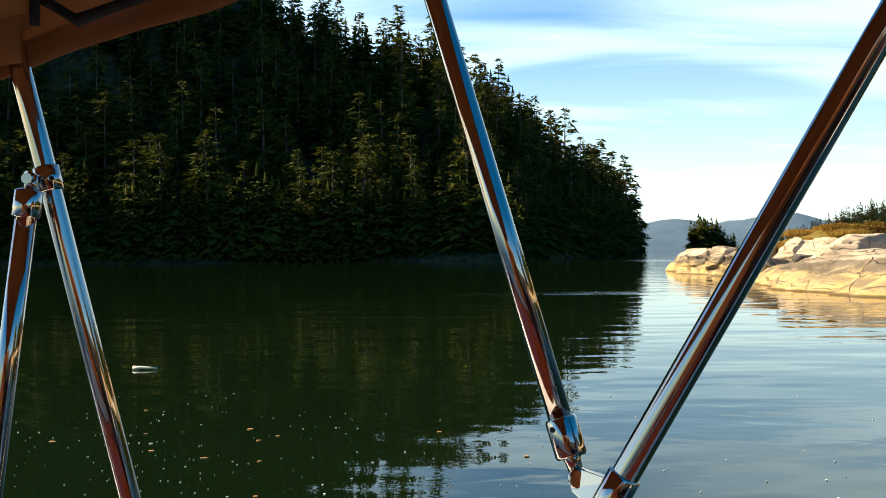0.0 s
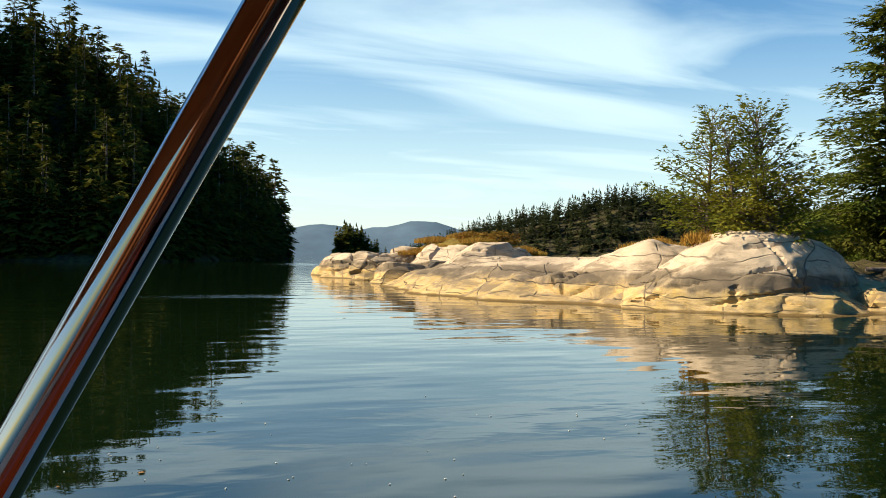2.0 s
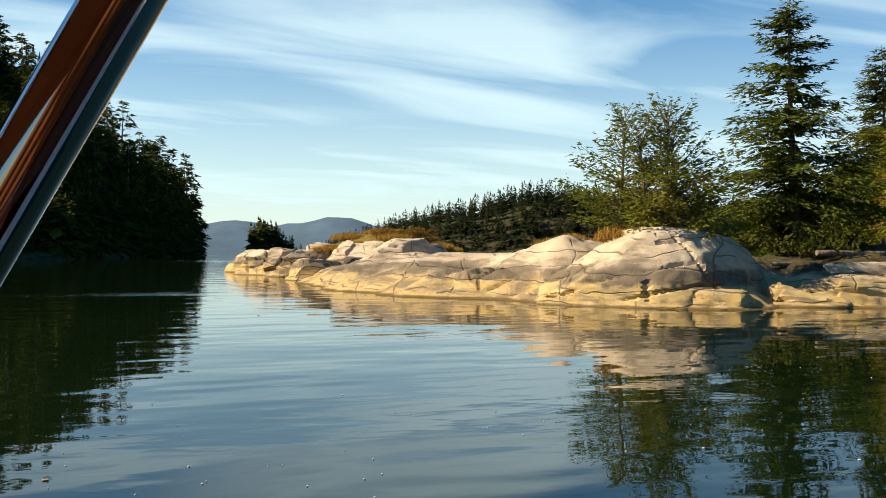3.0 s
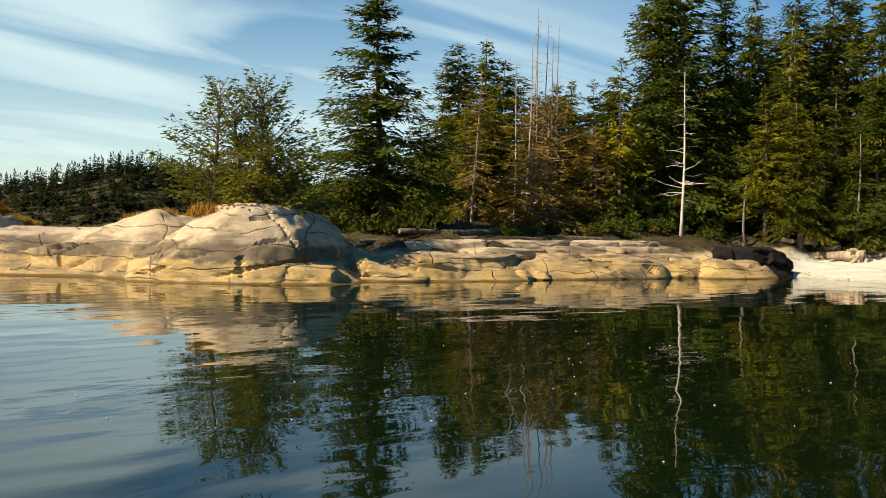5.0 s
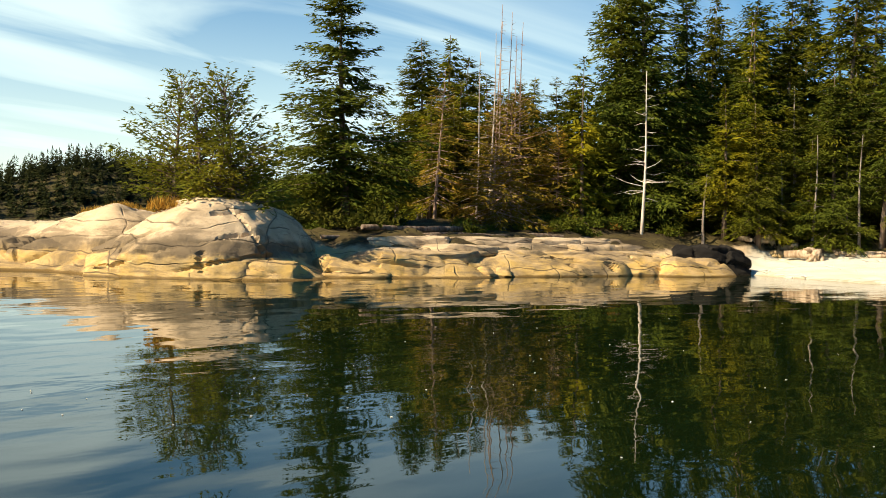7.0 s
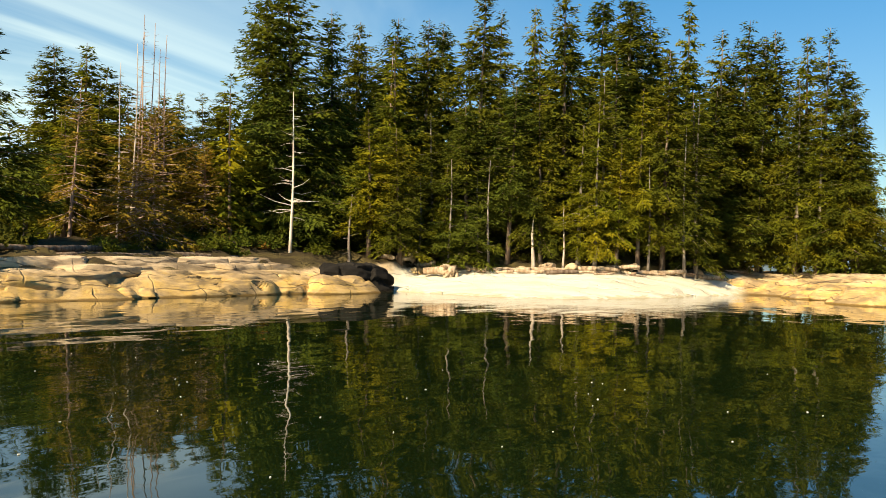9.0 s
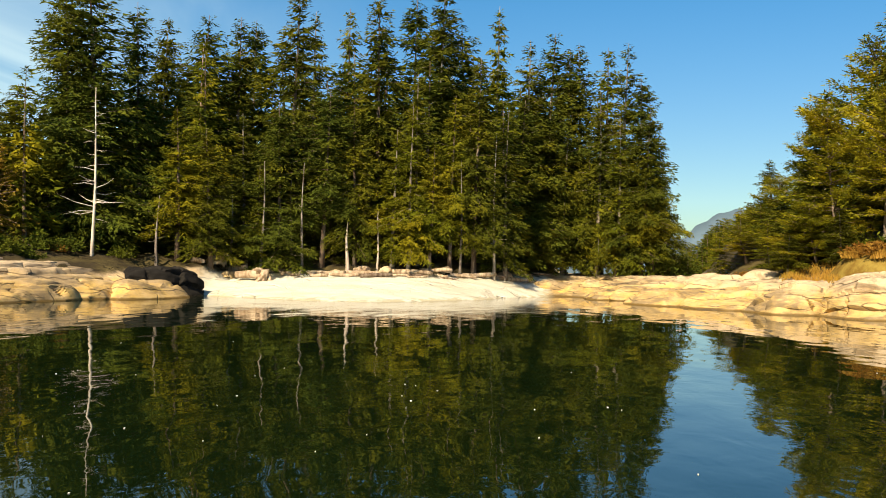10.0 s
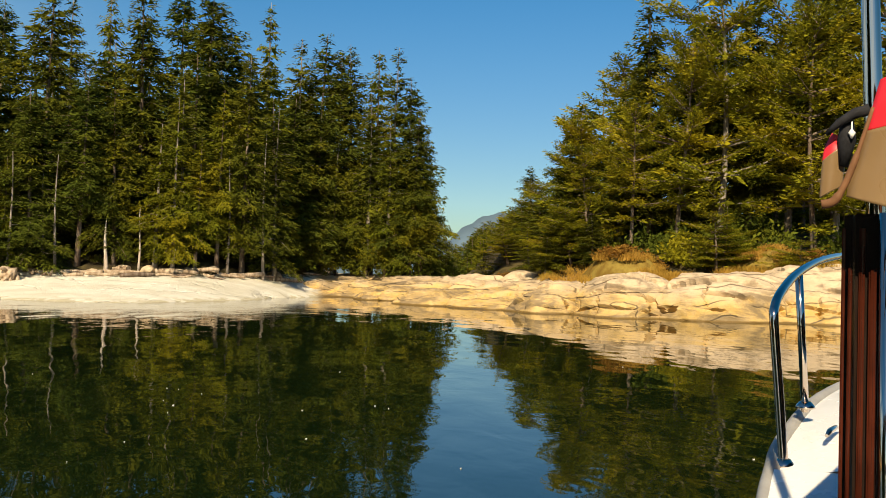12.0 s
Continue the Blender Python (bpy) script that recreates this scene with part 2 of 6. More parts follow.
def shore_mat():
    """The land sheet: tidal granite by the water, shell sand in the cove, forest litter under the trees, spread lower
    to paint in tree shade.
    """
    k = Mat("shore_ground", rough=0.92, spec=0.15)
    x, y, z = k.sep()
    mid, fine = k.noise(1.2, 5, 0.6), k.noise(11, 4, 0.6)
    zz = k.math("ADD", z, k.math("MULTIPLY", k.math("SUBTRACT", mid, 0.5), 0.7))
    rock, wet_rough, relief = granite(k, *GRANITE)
    duff_shade = k.mix(k.span(k.noise(0.8, 5), 0.35, 0.65), (0.035, 0.026, 0.014), (0.085, 0.066, 0.026))
    sand = k.mix(k.span(k.noise(0.5, 5, 0.6, vec=k.scaled(k.pos, 1.6, 0.5, 1)), 0.35, 0.7), (0.70, 0.66, 0.55), (0.58, 0.53, 0.41))
    sand = k.mix(k.math("MULTIPLY", k.span(fine, 0.62, 0.76), 0.35), sand, (0.36, 0.30, 0.22))
    sand = k.mix(k.span(zz, 0.10, 0.0), sand, (0.50, 0.44, 0.30))
    yy = k.math("ADD", y, k.math("MULTIPLY", k.math("SUBTRACT", k.noise(0.4, 3), 0.5), 2.4))
    cove = k.math("MULTIPLY", k.span(yy, 21.2, 20.4), k.span(yy, 0.6, 1.8))
    low = k.mix(cove, rock, sand)
    # dark floor reaches lower behind the ledges, painting in the shade under trees
    edge = k.math("SUBTRACT", k.span(y, -2.0, 4.0, 1.35, 2.0), k.math("MULTIPLY", k.span(y, 18.0, 24.0, 0.0, 1.08), k.span(x, 28.0, 31.0)))
    c = k.mix(k.span(k.math("SUBTRACT", zz, edge), 0.0, 0.4), low, duff_shade)
    c = k.mix(k.math("MULTIPLY", k.span(k.math("SUBTRACT", zz, k.math("MULTIPLY", cove, -0.3)), 1.35, 1.6), cove), c, duff_shade)
    k.colour(c)
    k.bump(k.math("ADD", relief, k.math("MULTIPLY", fine, 0.2)), 0.8, 0.16)
    return k.m


def water_mat():
    k = Mat("sea_water", rough=0.015, spec=0.5)
    k.b.inputs["IOR"].default_value = 1.333
    k.colour(k.mix(k.span(k.noise(0.05, 3), 0.3, 0.7), (0.0034, 0.0088, 0.0026), (0.0052, 0.0120, 0.0036)))
    swell = k.noise(0.22, 2, 0.5, vec=k.scaled(k.pos, 1.0, 2.2, 1, -40))
    ripple = k.noise(1.25, 2, 0.5, vec=k.scaled(k.pos, 1.0, 1.9, 1, 30), dist=0.4)
    calm = k.span(k.noise(0.045, 2, vec=k.scaled(k.pos, 1, 2.5, 1, -35)), 0.42, 0.66, 0.25, 1.0)
    h = k.math("ADD", k.math("MULTIPLY", swell, 1.0), k.math("MULTIPLY", k.math("MULTIPLY", ripple, calm), 0.15))
    # cat's-paws: two streaks of wind-ruffled water across the bay
    x, y, _z = k.sep()
    near = k.math("MULTIPLY", k.math("MULTIPLY", k.span(y, 42.5, 44.0), k.span(y, 47.5, 45.5)), k.math("MULTIPLY", k.span(x, -3.0, 3.0), k.span(x, 10.0, 8.0)))
    far = k.math("MULTIPLY", k.math("MULTIPLY", k.span(y, 150.0, 170.0), k.span(y, 200.0, 185.0)), k.math("MULTIPLY", k.span(x, 12.0, 22.0), k.span(x, 46.0, 38.0)))
    ruffle = k.noise(2.2, 3, 0.6, vec=k.scaled(k.pos, 0.7, 1.3, 1))
    # wavelets running in along the sand
    lap = k.noise(1.0, 2, 0.5, vec=k.scaled(k.pos, 2.4, 0.22, 1, 6))
    cove = k.math("MULTIPLY", k.math("MULTIPLY", k.span(x, 33.0, 43.0), k.span(y, 24.0, 19.0)), k.span(y, -1.0, 4.0))
    h = k.math("ADD", h, k.math("MULTIPLY", k.math("MULTIPLY", lap, cove), 0.30))
    h = k.math("ADD", h, k.math("MULTIPLY", ruffle, k.math("MULTIPLY", k.math("MAXIMUM", near, far), 0.9)))
    k.bump(h, 0.42, 0.085)
    return k.m


def steel_mat():
    k = Mat("polished_stainless", rough=0.10, metal=1.0)
    k.colour((0.56, 0.47, 0.40))
    k.rough(k.span(k.noise(30, 4), 0.3, 0.7, 0.04, 0.09))
    return k.m


def canvas_mat():
    k = Mat("tan_canvas", rough=0.9, spec=0.1)
    w = k.noise(160, 2, vec=k.scaled(k.pos, 1, 0.25, 1))
    k.colour(k.mix(k.noise(3, 4), (0.20, 0.085, 0.035), (0.27, 0.12, 0.05)))
    k.bump(k.math("ADD", k.math("MULTIPLY", w, 0.15), k.noise(7, 3)), 0.4, 0.01)
    tr = k.n("ShaderNodeBsdfTranslucent")
    k.put((0.45, 0.17, 0.06), tr.inputs[0])
    ms = k.n("ShaderNodeMixShader")
    ms.inputs[0].default_value = 0.13
    k.nt.links.new(k.b.outputs[0], ms.inputs[1])
    k.nt.links.new(tr.outputs[0], ms.inputs[2])
    k.nt.links.new(ms.outputs[0], k.nt.nodes["Material Output"].inputs[0])
    return k.m


def plain_mat(name, colour, rough=0.5, spec=0.4, vary=0.15, scale=8.0, metal=0.0):
    k = Mat(name, rough=rough, spec=spec, metal=metal)
    n = k.noise(scale, 4)
    k.colour(k.mix(k.span(n, 0.3, 0.7), tuple(v * (1 - vary) for v in colour), tuple(min(1, v * (1 + vary)) for v in colour)))
    k.rough(k.span(k.noise(scale * 3, 3), 0.3, 0.7, rough * 0.85, min(1, rough * 1.2)))
    return k.m


SHORE, FLOOR, WATER, STEEL, CANVAS = shore_mat(), ground_mat(), water_mat(), steel_mat(), canvas_mat()
GELCOAT = plain_mat("white_gelcoat", (0.80, 0.79, 0.75), 0.25, 0.5, 0.03, 3)
BLACK_WEB = plain_mat("black_webbing", (0.018, 0.018, 0.020), 0.8, 0.2, 0.3, 60)
RED_DECK = plain_mat("red_canvas", (0.62, 0.022, 0.035), 0.35, 0.4, 0.1, 6)
TAN_HULL = plain_mat("tan_canvas_lining", (0.20, 0.125, 0.058), 0.3, 0.4, 0.1, 5)
DARK_GLASS = plain_mat("dark_tinted_panel", (0.020, 0.012, 0.009), 0.06, 0.6, 0.2, 5)
GRASS = foliage_mat("dry_grass", (0.28, 0.15, 0.025), (0.52, 0.30, 0.07), (0.40, 0.28, 0.05), 0.3)
RUST_SHRUB = foliage_mat("rusty_shrub_leaves", (0.16, 0.07, 0.015), (0.30, 0.14, 0.03), (0.16, 0.14, 0.02), 0.3)
GREEN_SHRUB = foliage_mat("green_shrub_leaves", (0.030, 0.042, 0.008), (0.085, 0.095, 0.016), (0.150, 0.130, 0.022), 0.3)
# the haze of the distance is mixed into this blue base colour
MOUNTAIN = plain_mat("haze_tinted_mountain", (0.10, 0.15, 0.19), 1.0, 0.0, 0.10, 0.012)


# ---------------------------------------------------------------- mesh helpers
def mesh_ob(name, verts, faces, mat, parent=None, smooth=False, label=""):
    me = bpy.data.meshes.new(name)
    me.from_pydata([tuple(v) for v in verts] if not isinstance(verts, np.ndarray) else verts.tolist(), [],
                   faces.tolist() if isinstance(faces, np.ndarray) else faces)
    me.materials.append(mat)
    if smooth:
        me.polygons.foreach_set("use_smooth", [True] * len(me.polygons))
    ob = new(name, me)
    ob.parent = parent
    return tagged(ob, label)


def part(name, bm, mat, parent, label="", smooth=True):
    me = bpy.data.meshes.new(name)
    bmesh.ops.recalc_face_normals(bm, faces=bm.faces)
    bm.to_mesh(me)
    bm.free()
    me.materials.append(mat)
    if smooth:
        me.polygons.foreach_set("use_smooth", [True] * len(me.polygons))
    ob = new(name, me)
    ob.parent = parent
    return tagged(ob, label)


def tube_arrays(points, radii, sides=8, cap=True):
    """A tube along points, as verts and faces."""
    pts = [Vector(p) for p in points]
    if isinstance(radii, (int, float)):
        radii = [radii] * len(pts)
    verts, faces = [], []
    ref = Vector((0.31, 0.87, 0.39))
    for i, p in enumerate(pts):
        d = (pts[min(i + 1, len(pts) - 1)] - pts[max(i - 1, 0)]).normalized()
        a = d.cross(ref)
        if a.length < 1e-3:
            a = d.cross(Vector((1, 0, 0)))
        a.normalize()
        b = d.cross(a)
        for j in range(sides):
            w = 2 * math.pi * j / sides
            verts.append(p + (a * math.cos(w) + b * math.sin(w)) * radii[i])
    for i in range(len(pts) - 1):
        for j in range(sides):
            k = (j + 1) % sides
            faces.append((i * sides + j, i * sides + k, (i + 1) * sides + k, (i + 1) * sides + j))
    if cap:
        faces.append(tuple(range(sides))[::-1])
        faces.append(tuple((len(pts) - 1) * sides + j for j in range(sides)))
    return verts, faces


def tube(name, points, radii, mat, parent=None, sides=24, label=""):
    v, f = tube_arrays(points, radii, sides)
    ob = mesh_ob(name, v, f, mat, parent, False, label)
    for p in ob.data.polygons:
        p.use_smooth = len(p.vertices) == 4
    return ob


def joined(pieces):
    """Several (verts, faces) as one."""
    V, Fc, k = [], [], 0
    for v, f in pieces:
        V.extend(v)
        Fc.extend(tuple(i + k for i in q) for q in f)
        k += len(v)
    return V, Fc


# ---------------------------------------------------------------- water
def make_water():
    radii = [0.0, 3, 8, 20, 50, 120, 300, 700, 1600, 3000, 4600]
    n = 48
    verts, faces = [(0, 0, 0)], []
    for r in radii[1:]:
        verts += [(r * math.cos(2 * math.pi * j / n), r * math.sin(2 * math.pi * j / n), 0) for j in range(n)]
    faces += [(0, 1 + j, 1 + (j + 1) % n) for j in range(n)]
    for i in range(len(radii) - 2):
        a, b = 1 + i * n, 1 + (i + 1) * n
        faces += [(a + j, b + j, b + (j + 1) % n, a + (j + 1) % n) for j in range(n)]
    ob = mesh_ob("water", verts, faces, WATER)
    tagged(ob, "calm dark green sea water with fine ripples", "water", kind="structure")


make_water()

# ---------------------------------------------------------------- the near land
SHORELINE = [(190, 82), (74, 66), (52, 57), (39, 47), (34, 49), (33, 62), (33, 80), (28, 90), (23, 90), (21.6, 85), (21.0, 68), (17.6, 56), (16.2, 46), (16.4, 41.5), (17.6, 38.2), (19.2, 35.8), (20.6, 31.6), (21.6, 29.0),
             (23.6, 27.0), (25.8, 26.2), (28.6, 28.2), (28.8, 26.2), (32.5, 24.6), (38.5, 23.6), (45.5, 21.2), (47.5, 19.0), (50.5, 19.2), (49.2, 16.5),
             (47.6, 13.0), (47.6, 9.5), (50.6, 7.0), (54.6, 4.6), (59.5, 3.0), (63.0, 0.8), (61.0, -1.2),
             (57.0, -3.0), (52.5, -5.0), (49.2, -6.6), (46.4, -9.4), (43.0, -12.6), (40.0, -16.2), (38.3, -20.2), (36.5, -27), (34, -45), (34, -75)]


def shore_distance(x, y):
    """Metres inland (positive) of the shoreline; x and y are arrays."""
    pts = np.array(SHORELINE + [(190, -75)])
    q = np.stack([x, y], -1)
    best = np.full(x.shape, 1e9)
    inside = np.zeros(x.shape, bool)
    for i in range(len(pts)):
        a, b = pts[i], pts[(i + 1) % len(pts)]
        ab = b - a
        t = (((q - a) @ ab) / (ab @ ab)).clip(0, 1)
        best = np.minimum(best, np.hypot(*np.moveaxis(q - a - t[..., None] * ab, -1, 0)))
        cross = (a[1] > y) != (b[1] > y)
        with np.errstate(divide="ignore", invalid="ignore"):
            xc = a[0] + (y - a[1]) * ab[0] / (ab[1] if ab[1] else 1e-9)
        inside ^= cross & (x < xc)
    return np.where(inside, best, -best)


def wave(x, y, k, s):
    """A cheap smooth field between -1 and 1."""
    return (np.sin(x * k + 1.3 * s + 1.7 * np.sin(y * k * 0.7 + s)) + np.sin(y * k * 1.1 + 2.1 * s + 1.5 * np.sin(x * k * 0.6 - s))) / 2


def step(v, a, b):
    t = ((v - a) / (b - a)).clip(0, 1)
    return t * t * (3 - 2 * t)


def land_height(x, y):
    x, y = np.asarray(x, float), np.asarray(y, float)
    d = shore_distance(x, y) + 0.5 * wave(x, y, 0.9, 3.0) + 0.2 * wave(x, y, 2.7, 5.0)
    cove = step(y, 0.0, 2.5) * step(y, 21.5, 19.8) * step(x, 40, 44)
    # the sand rises evenly from the tide line to a nearly straight line of driftwood
    tide = np.interp(y, [0, 2.4, 4.4, 7.0, 9.5, 13.0, 16.5, 19.0], [64, 60, 55, 50.6, 47.6, 47.6, 49.2, 50.5])
    back = np.interp(y, [0, 2.4, 5.0, 8.0, 20.0], [70.5, 68.0, 62.5, 58.6, 57.6])
    share = (x - tide) / (back - tide)
    beach = np.where(share < 1, 1.18 * share.clip(0) ** 0.95, 1.18 + (x - back) * 0.30)
    rocky = np.where(d < 4, d * 0.30, 1.2 + (d - 4) * 0.14)
    low_bank = step(y, 3.0, 0.0)
    rocky = rocky + step(y, -8.5, -12.5) * 0.12 * (d - 6.0).clip(0, 6)
    rocky = rocky - low_bank * np.minimum(0.8, rocky * 0.7) * step(d, 14.0, 8.0)
    z = beach * cove + rocky * (1 - cove)
    z = np.where(d < 0, d * 0.4, z)
    inland = step(d, 9, 30)
    z = z + inland * 1.5 + 0.12 * (d > 0) * step(d, 0, 3) * (1 - cove) * wave(x, y, 1.6, 1.0)
    # the point and its rock necks stay low towards the open water
    neck = step(y, 31, 36) * step(x, 46, 36)
    z = np.where(d > 0, np.minimum(z, 9 - 7.5 * neck), z)
    crag = (1 - np.abs(wave(x, y, 1.15, 4.0))) * 0.30 + (1 - np.abs(wave(x * 0.6 + y, y - x * 0.5, 2.3, 9.0))) * 0.16
    z = z + crag * step(d, 0.2, 2.0) * step(d, 14, 9) * (1 - cove)
    z = np.minimum(z, 4.6 - 4.0 * step(x, 73, 80) * step(y, 8, -2))
    z = np.minimum(z, 4.6 - 3.2 * step(x, 56, 61) * step(y, 2.5, 0.5) * step(y, -13, -10))
    z = z.clip(-3, 4.6)
    return z + 0.05 * wave(x, y, 4.1, 8.0)


def make_land():
    xs = np.concatenate([np.arange(12, 72, 0.5), np.arange(72, 192, 3.0)])
    ys = np.concatenate([np.arange(-76, -30, 2.0), np.arange(-30, 62, 0.5), np.arange(62, 112, 1.5)])
    X, Y = np.meshgrid(xs, ys, indexing="ij")
    Zz = land_height(X, Y)
    verts = np.stack([X, Y, Zz], -1).reshape(-1, 3)
    ny = len(ys)
    i, j = np.meshgrid(np.arange(len(xs) - 1), np.arange(ny - 1), indexing="ij")
    a = (i * ny + j).ravel()
    quads = np.stack([a, a + ny, a + ny + 1, a + 1], -1)
    keep = verts[quads][:, :, 2].max(1) > -1.2
    ob = mesh_ob("ground", verts, quads[keep], SHORE, smooth=True)
    tagged(ob, "granite shore with a white shell sand cove and forest floor", "ground", kind="structure")


make_land()


def ground_z(x, y):
    return float(land_height(np.array([x]), np.array([y]))[0])


# ---------------------------------------------------------------- rocks
def _ico(level):
    bm = bmesh.new()
    bmesh.ops.create_icosphere(bm, subdivisions=level, radius=1)
    v = np.array([q.co[:] for q in bm.verts])
    f = np.array([[w.index for w in q.verts] for q in bm.faces])
    bm.free()
    return v, f


ICO = {k: _ico(k) for k in (3, 4, 6)}


def rock(name, x, y, rx, ry, h, yaw, seed, label, mat=ROCK, level=6, lean=0.0, lump=0.16, ledge=0.10, group="shore rocks", z0=0.0, power=2.5, blocky=0.22, block_f=0.45, deep=0.16, bed=0.62, planes=(), facets=7, tilt=0.12, steep=0.0):
    """A weathered outcrop: rounded block with joints, ledges and lumps, its foot under the ground."""
    v, f = ICO[level]
    n = power
    r = (np.abs(v) ** n).sum(1) ** (-1 / n)
    p = v * r[:, None]
    keep = p[:, 2] > -0.28
    # broken faces: whatever stands out beyond a plane is cut back to it
    gf = random.Random(seed * 13 + 5)
    cuts = list(planes)
    for _ in range(facets):
        a_, b_ = gf.uniform(0, 6.283), gf.uniform(-0.1, 0.8) * (1 - steep)
        cuts.append((math.cos(a_) * math.cos(b_), math.sin(a_) * math.cos(b_), math.sin(b_), gf.uniform(0.74, 0.97)))
    for nx, ny, nz, d_ in cuts:
        over = (p @ np.array((nx, ny, nz)) - d_).clip(0)
        p = p - over[:, None] * np.array((nx, ny, nz)) * 0.9
    size = np.array([rx, ry, h])
    q = p * size
    out = np.empty_like(q)
    off = Vector((seed * 7.31, seed * 3.7, seed * 1.9))
    ca, sa = math.cos(radians(yaw)), math.sin(radians(yaw))
    small = min(rx, ry)
    ja = math.cos(seed * 1.7), math.sin(seed * 1.7)
    for i in range(len(q)):
        if not keep[i]:
            out[i] = q[i]
            continue
        w = Vector(q[i])
        s = w + off
        big = noise.noise(s * (0.8 / small)) * lump * small * 1.3
        mid = noise.noise(Vector((s.x * 0.55, s.y * 0.55, s.z * 1.1))) * lump * 1.1 * min(1, small / 2.5)
        fine = (0.5 - abs(noise.noise(s * 1.3))) * 0.08 + noise.noise(s * 2.6) * 0.04 + noise.noise(s * 5.3) * 0.02
        # beds and two sets of steep joints cut the rock into slabs, each set off a little from the next
        wob = noise.noise(s * 0.4)
        j = (s.z + tilt * s.x + 0.10 * s.y + 0.45 * noise.noise(s * 0.22)) / bed, (s.x * ja[0] + s.y * ja[1] + 0.45 * s.z + 0.5 * wob) / (1.0 / block_f), (s.x * ja[1] - s.y * ja[0] - 0.3 * s.z - 0.6 * wob) / (1.35 / block_f)
        ids = [math.floor(e) for e in j]
        block = (math.sin(ids[0] * 12.9 + ids[1] * 78.2 + ids[2] * 37.7) * 43758.5) % 1.0 - 0.5
        broken = noise.noise(s * 0.55 + Vector((9, 4, 2)))
        cut = 0.0
        for e, wid, m in zip(j, (bed, 1.0 / block_f, 1.35 / block_f), (0.16, 0.02, 0.10)):
            gap = min(e - math.floor(e), math.ceil(e) - e) * wid
            cut = max(cut, math.exp(-(gap / 0.055) ** 2) * max(0.0, min(1.0, (broken + m) * 5)))
        dry = max(0.0, min(1.0, (w.z - 0.12) / 0.3))
        joint = -cut * deep * dry
        foot = 0.22 * math.exp(-max(0.0, w.z + 0.1) / 0.22) * min(1, small / 2.5)
        # bedding steps that dip a little
        e = (w.z + 0.10 * w.x + 0.35 * noise.noise(s * 0.35)) / 0.5
        e -= math.floor(e)
        stair = (e * e * e * (e * (6 * e - 15) + 10) - e) * 0.5 * ledge * 2.4
        nrm = Vector(p[i] / size).normalized()
        out[i] = w + nrm * (big + mid + fine + block * blocky * (0.3 + 0.7 * dry) + joint) + Vector((nrm.x, nrm.y, 0)) * (stair * dry + foot)
    out[:, 0] += lean * out[:, 2]
    res = np.empty_like(out)
    res[:, 0] = x + ca * out[:, 0] - sa * out[:, 1]
    res[:, 1] = y + sa * out[:, 0] + ca * out[:, 1]
    res[:, 2] = out[:, 2] + z0
    fk = f[keep[f].all(1)]
    used = np.unique(fk)
    remap = np.full(len(res), -1)
    remap[used] = np.arange(len(used))
    ob = mesh_ob(name, res[used], remap[fk], mat, smooth=True)
    ob.data.set_sharp_from_angle(angle=radians(28))
    return tagged(ob, label, "rock", group)


PALE = "pale weathered granite outcrop with ochre foot at the waterline"
OCHRE = "low ochre granite slab sloping into the water"
BANK = "sloping ochre granite slabs below the pines"
CLIFF = dict(power=4.0, blocky=0.50, block_f=0.75, deep=0.34, lump=0.10, facets=10)
rock("rock_outcrop", 23.6, 86.5, 3.2, 4.2, 1.5, 10, 1, PALE, level=4, blocky=0.5)
rock("rock_outcrop", 22.6, 78.0, 3.0, 4.0, 1.9, 20, 2, PALE, **CLIFF)
rock("rock_outcrop", 23.8, 71.5, 3.4, 3.4, 2.25, 34, 37, PALE, **CLIFF)
rock("rock_outcrop", 25.4, 65.5, 3.8, 3.2, 2.55, -10, 3, PALE, **CLIFF)
rock("rock_outcrop", 21.0, 63.0, 2.2, 1.9, 1.3, -20, 31, PALE, level=4, power=3.4, blocky=0.4)
rock("boulder", 22.3, 59.2, 1.5, 1.2, 1.5, 30, 38, "dark stained boulder beside the granite hump", level=4, power=2.8, blocky=0.2, mat=ROCK_STAINED)
rock("rock_outcrop", 24.2, 56.0, 3.7, 3.0, 2.8, -24, 4, "smooth pale granite hump beside the grass", blocky=0.05, power=2.7, lump=0.07, block_f=0.2, bed=2.4, ledge=0.02, facets=3, planes=((0.82, -0.45, 0.36, 0.62),))
rock("rock_outcrop", 27.4, 58.5, 1.8, 2.2, 2.5, -24, 39, "smooth pale granite hump beside the grass", level=4, blocky=0.06, power=3.0, lump=0.08, planes=((0.82, -0.45, 0.36, 0.6),))
rock("rock_slab", 21.0, 50.0, 5.2, 2.2, 0.62, 104, 5, OCHRE, blocky=0.22, deep=0.26, tilt=0.3)
rock("rock_slab", 20.0, 45.2, 5.0, 1.9, 0.75, 108, 40, OCHRE, blocky=0.16, deep=0.26, power=2.2, tilt=0.3)
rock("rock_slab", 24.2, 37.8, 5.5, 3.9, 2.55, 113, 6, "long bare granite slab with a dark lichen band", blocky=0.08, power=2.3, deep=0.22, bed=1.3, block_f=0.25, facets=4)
rock("rock_slab", 21.4, 37.2, 6.0, 2.2, 0.95, 115, 16, OCHRE, blocky=0.18, deep=0.24, tilt=0.3)
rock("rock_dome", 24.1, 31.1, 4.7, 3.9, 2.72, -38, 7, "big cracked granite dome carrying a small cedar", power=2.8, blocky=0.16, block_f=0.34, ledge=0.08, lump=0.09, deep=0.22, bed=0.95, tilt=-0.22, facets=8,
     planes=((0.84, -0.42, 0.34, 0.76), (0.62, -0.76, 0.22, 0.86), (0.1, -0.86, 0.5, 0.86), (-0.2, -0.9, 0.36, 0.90)))
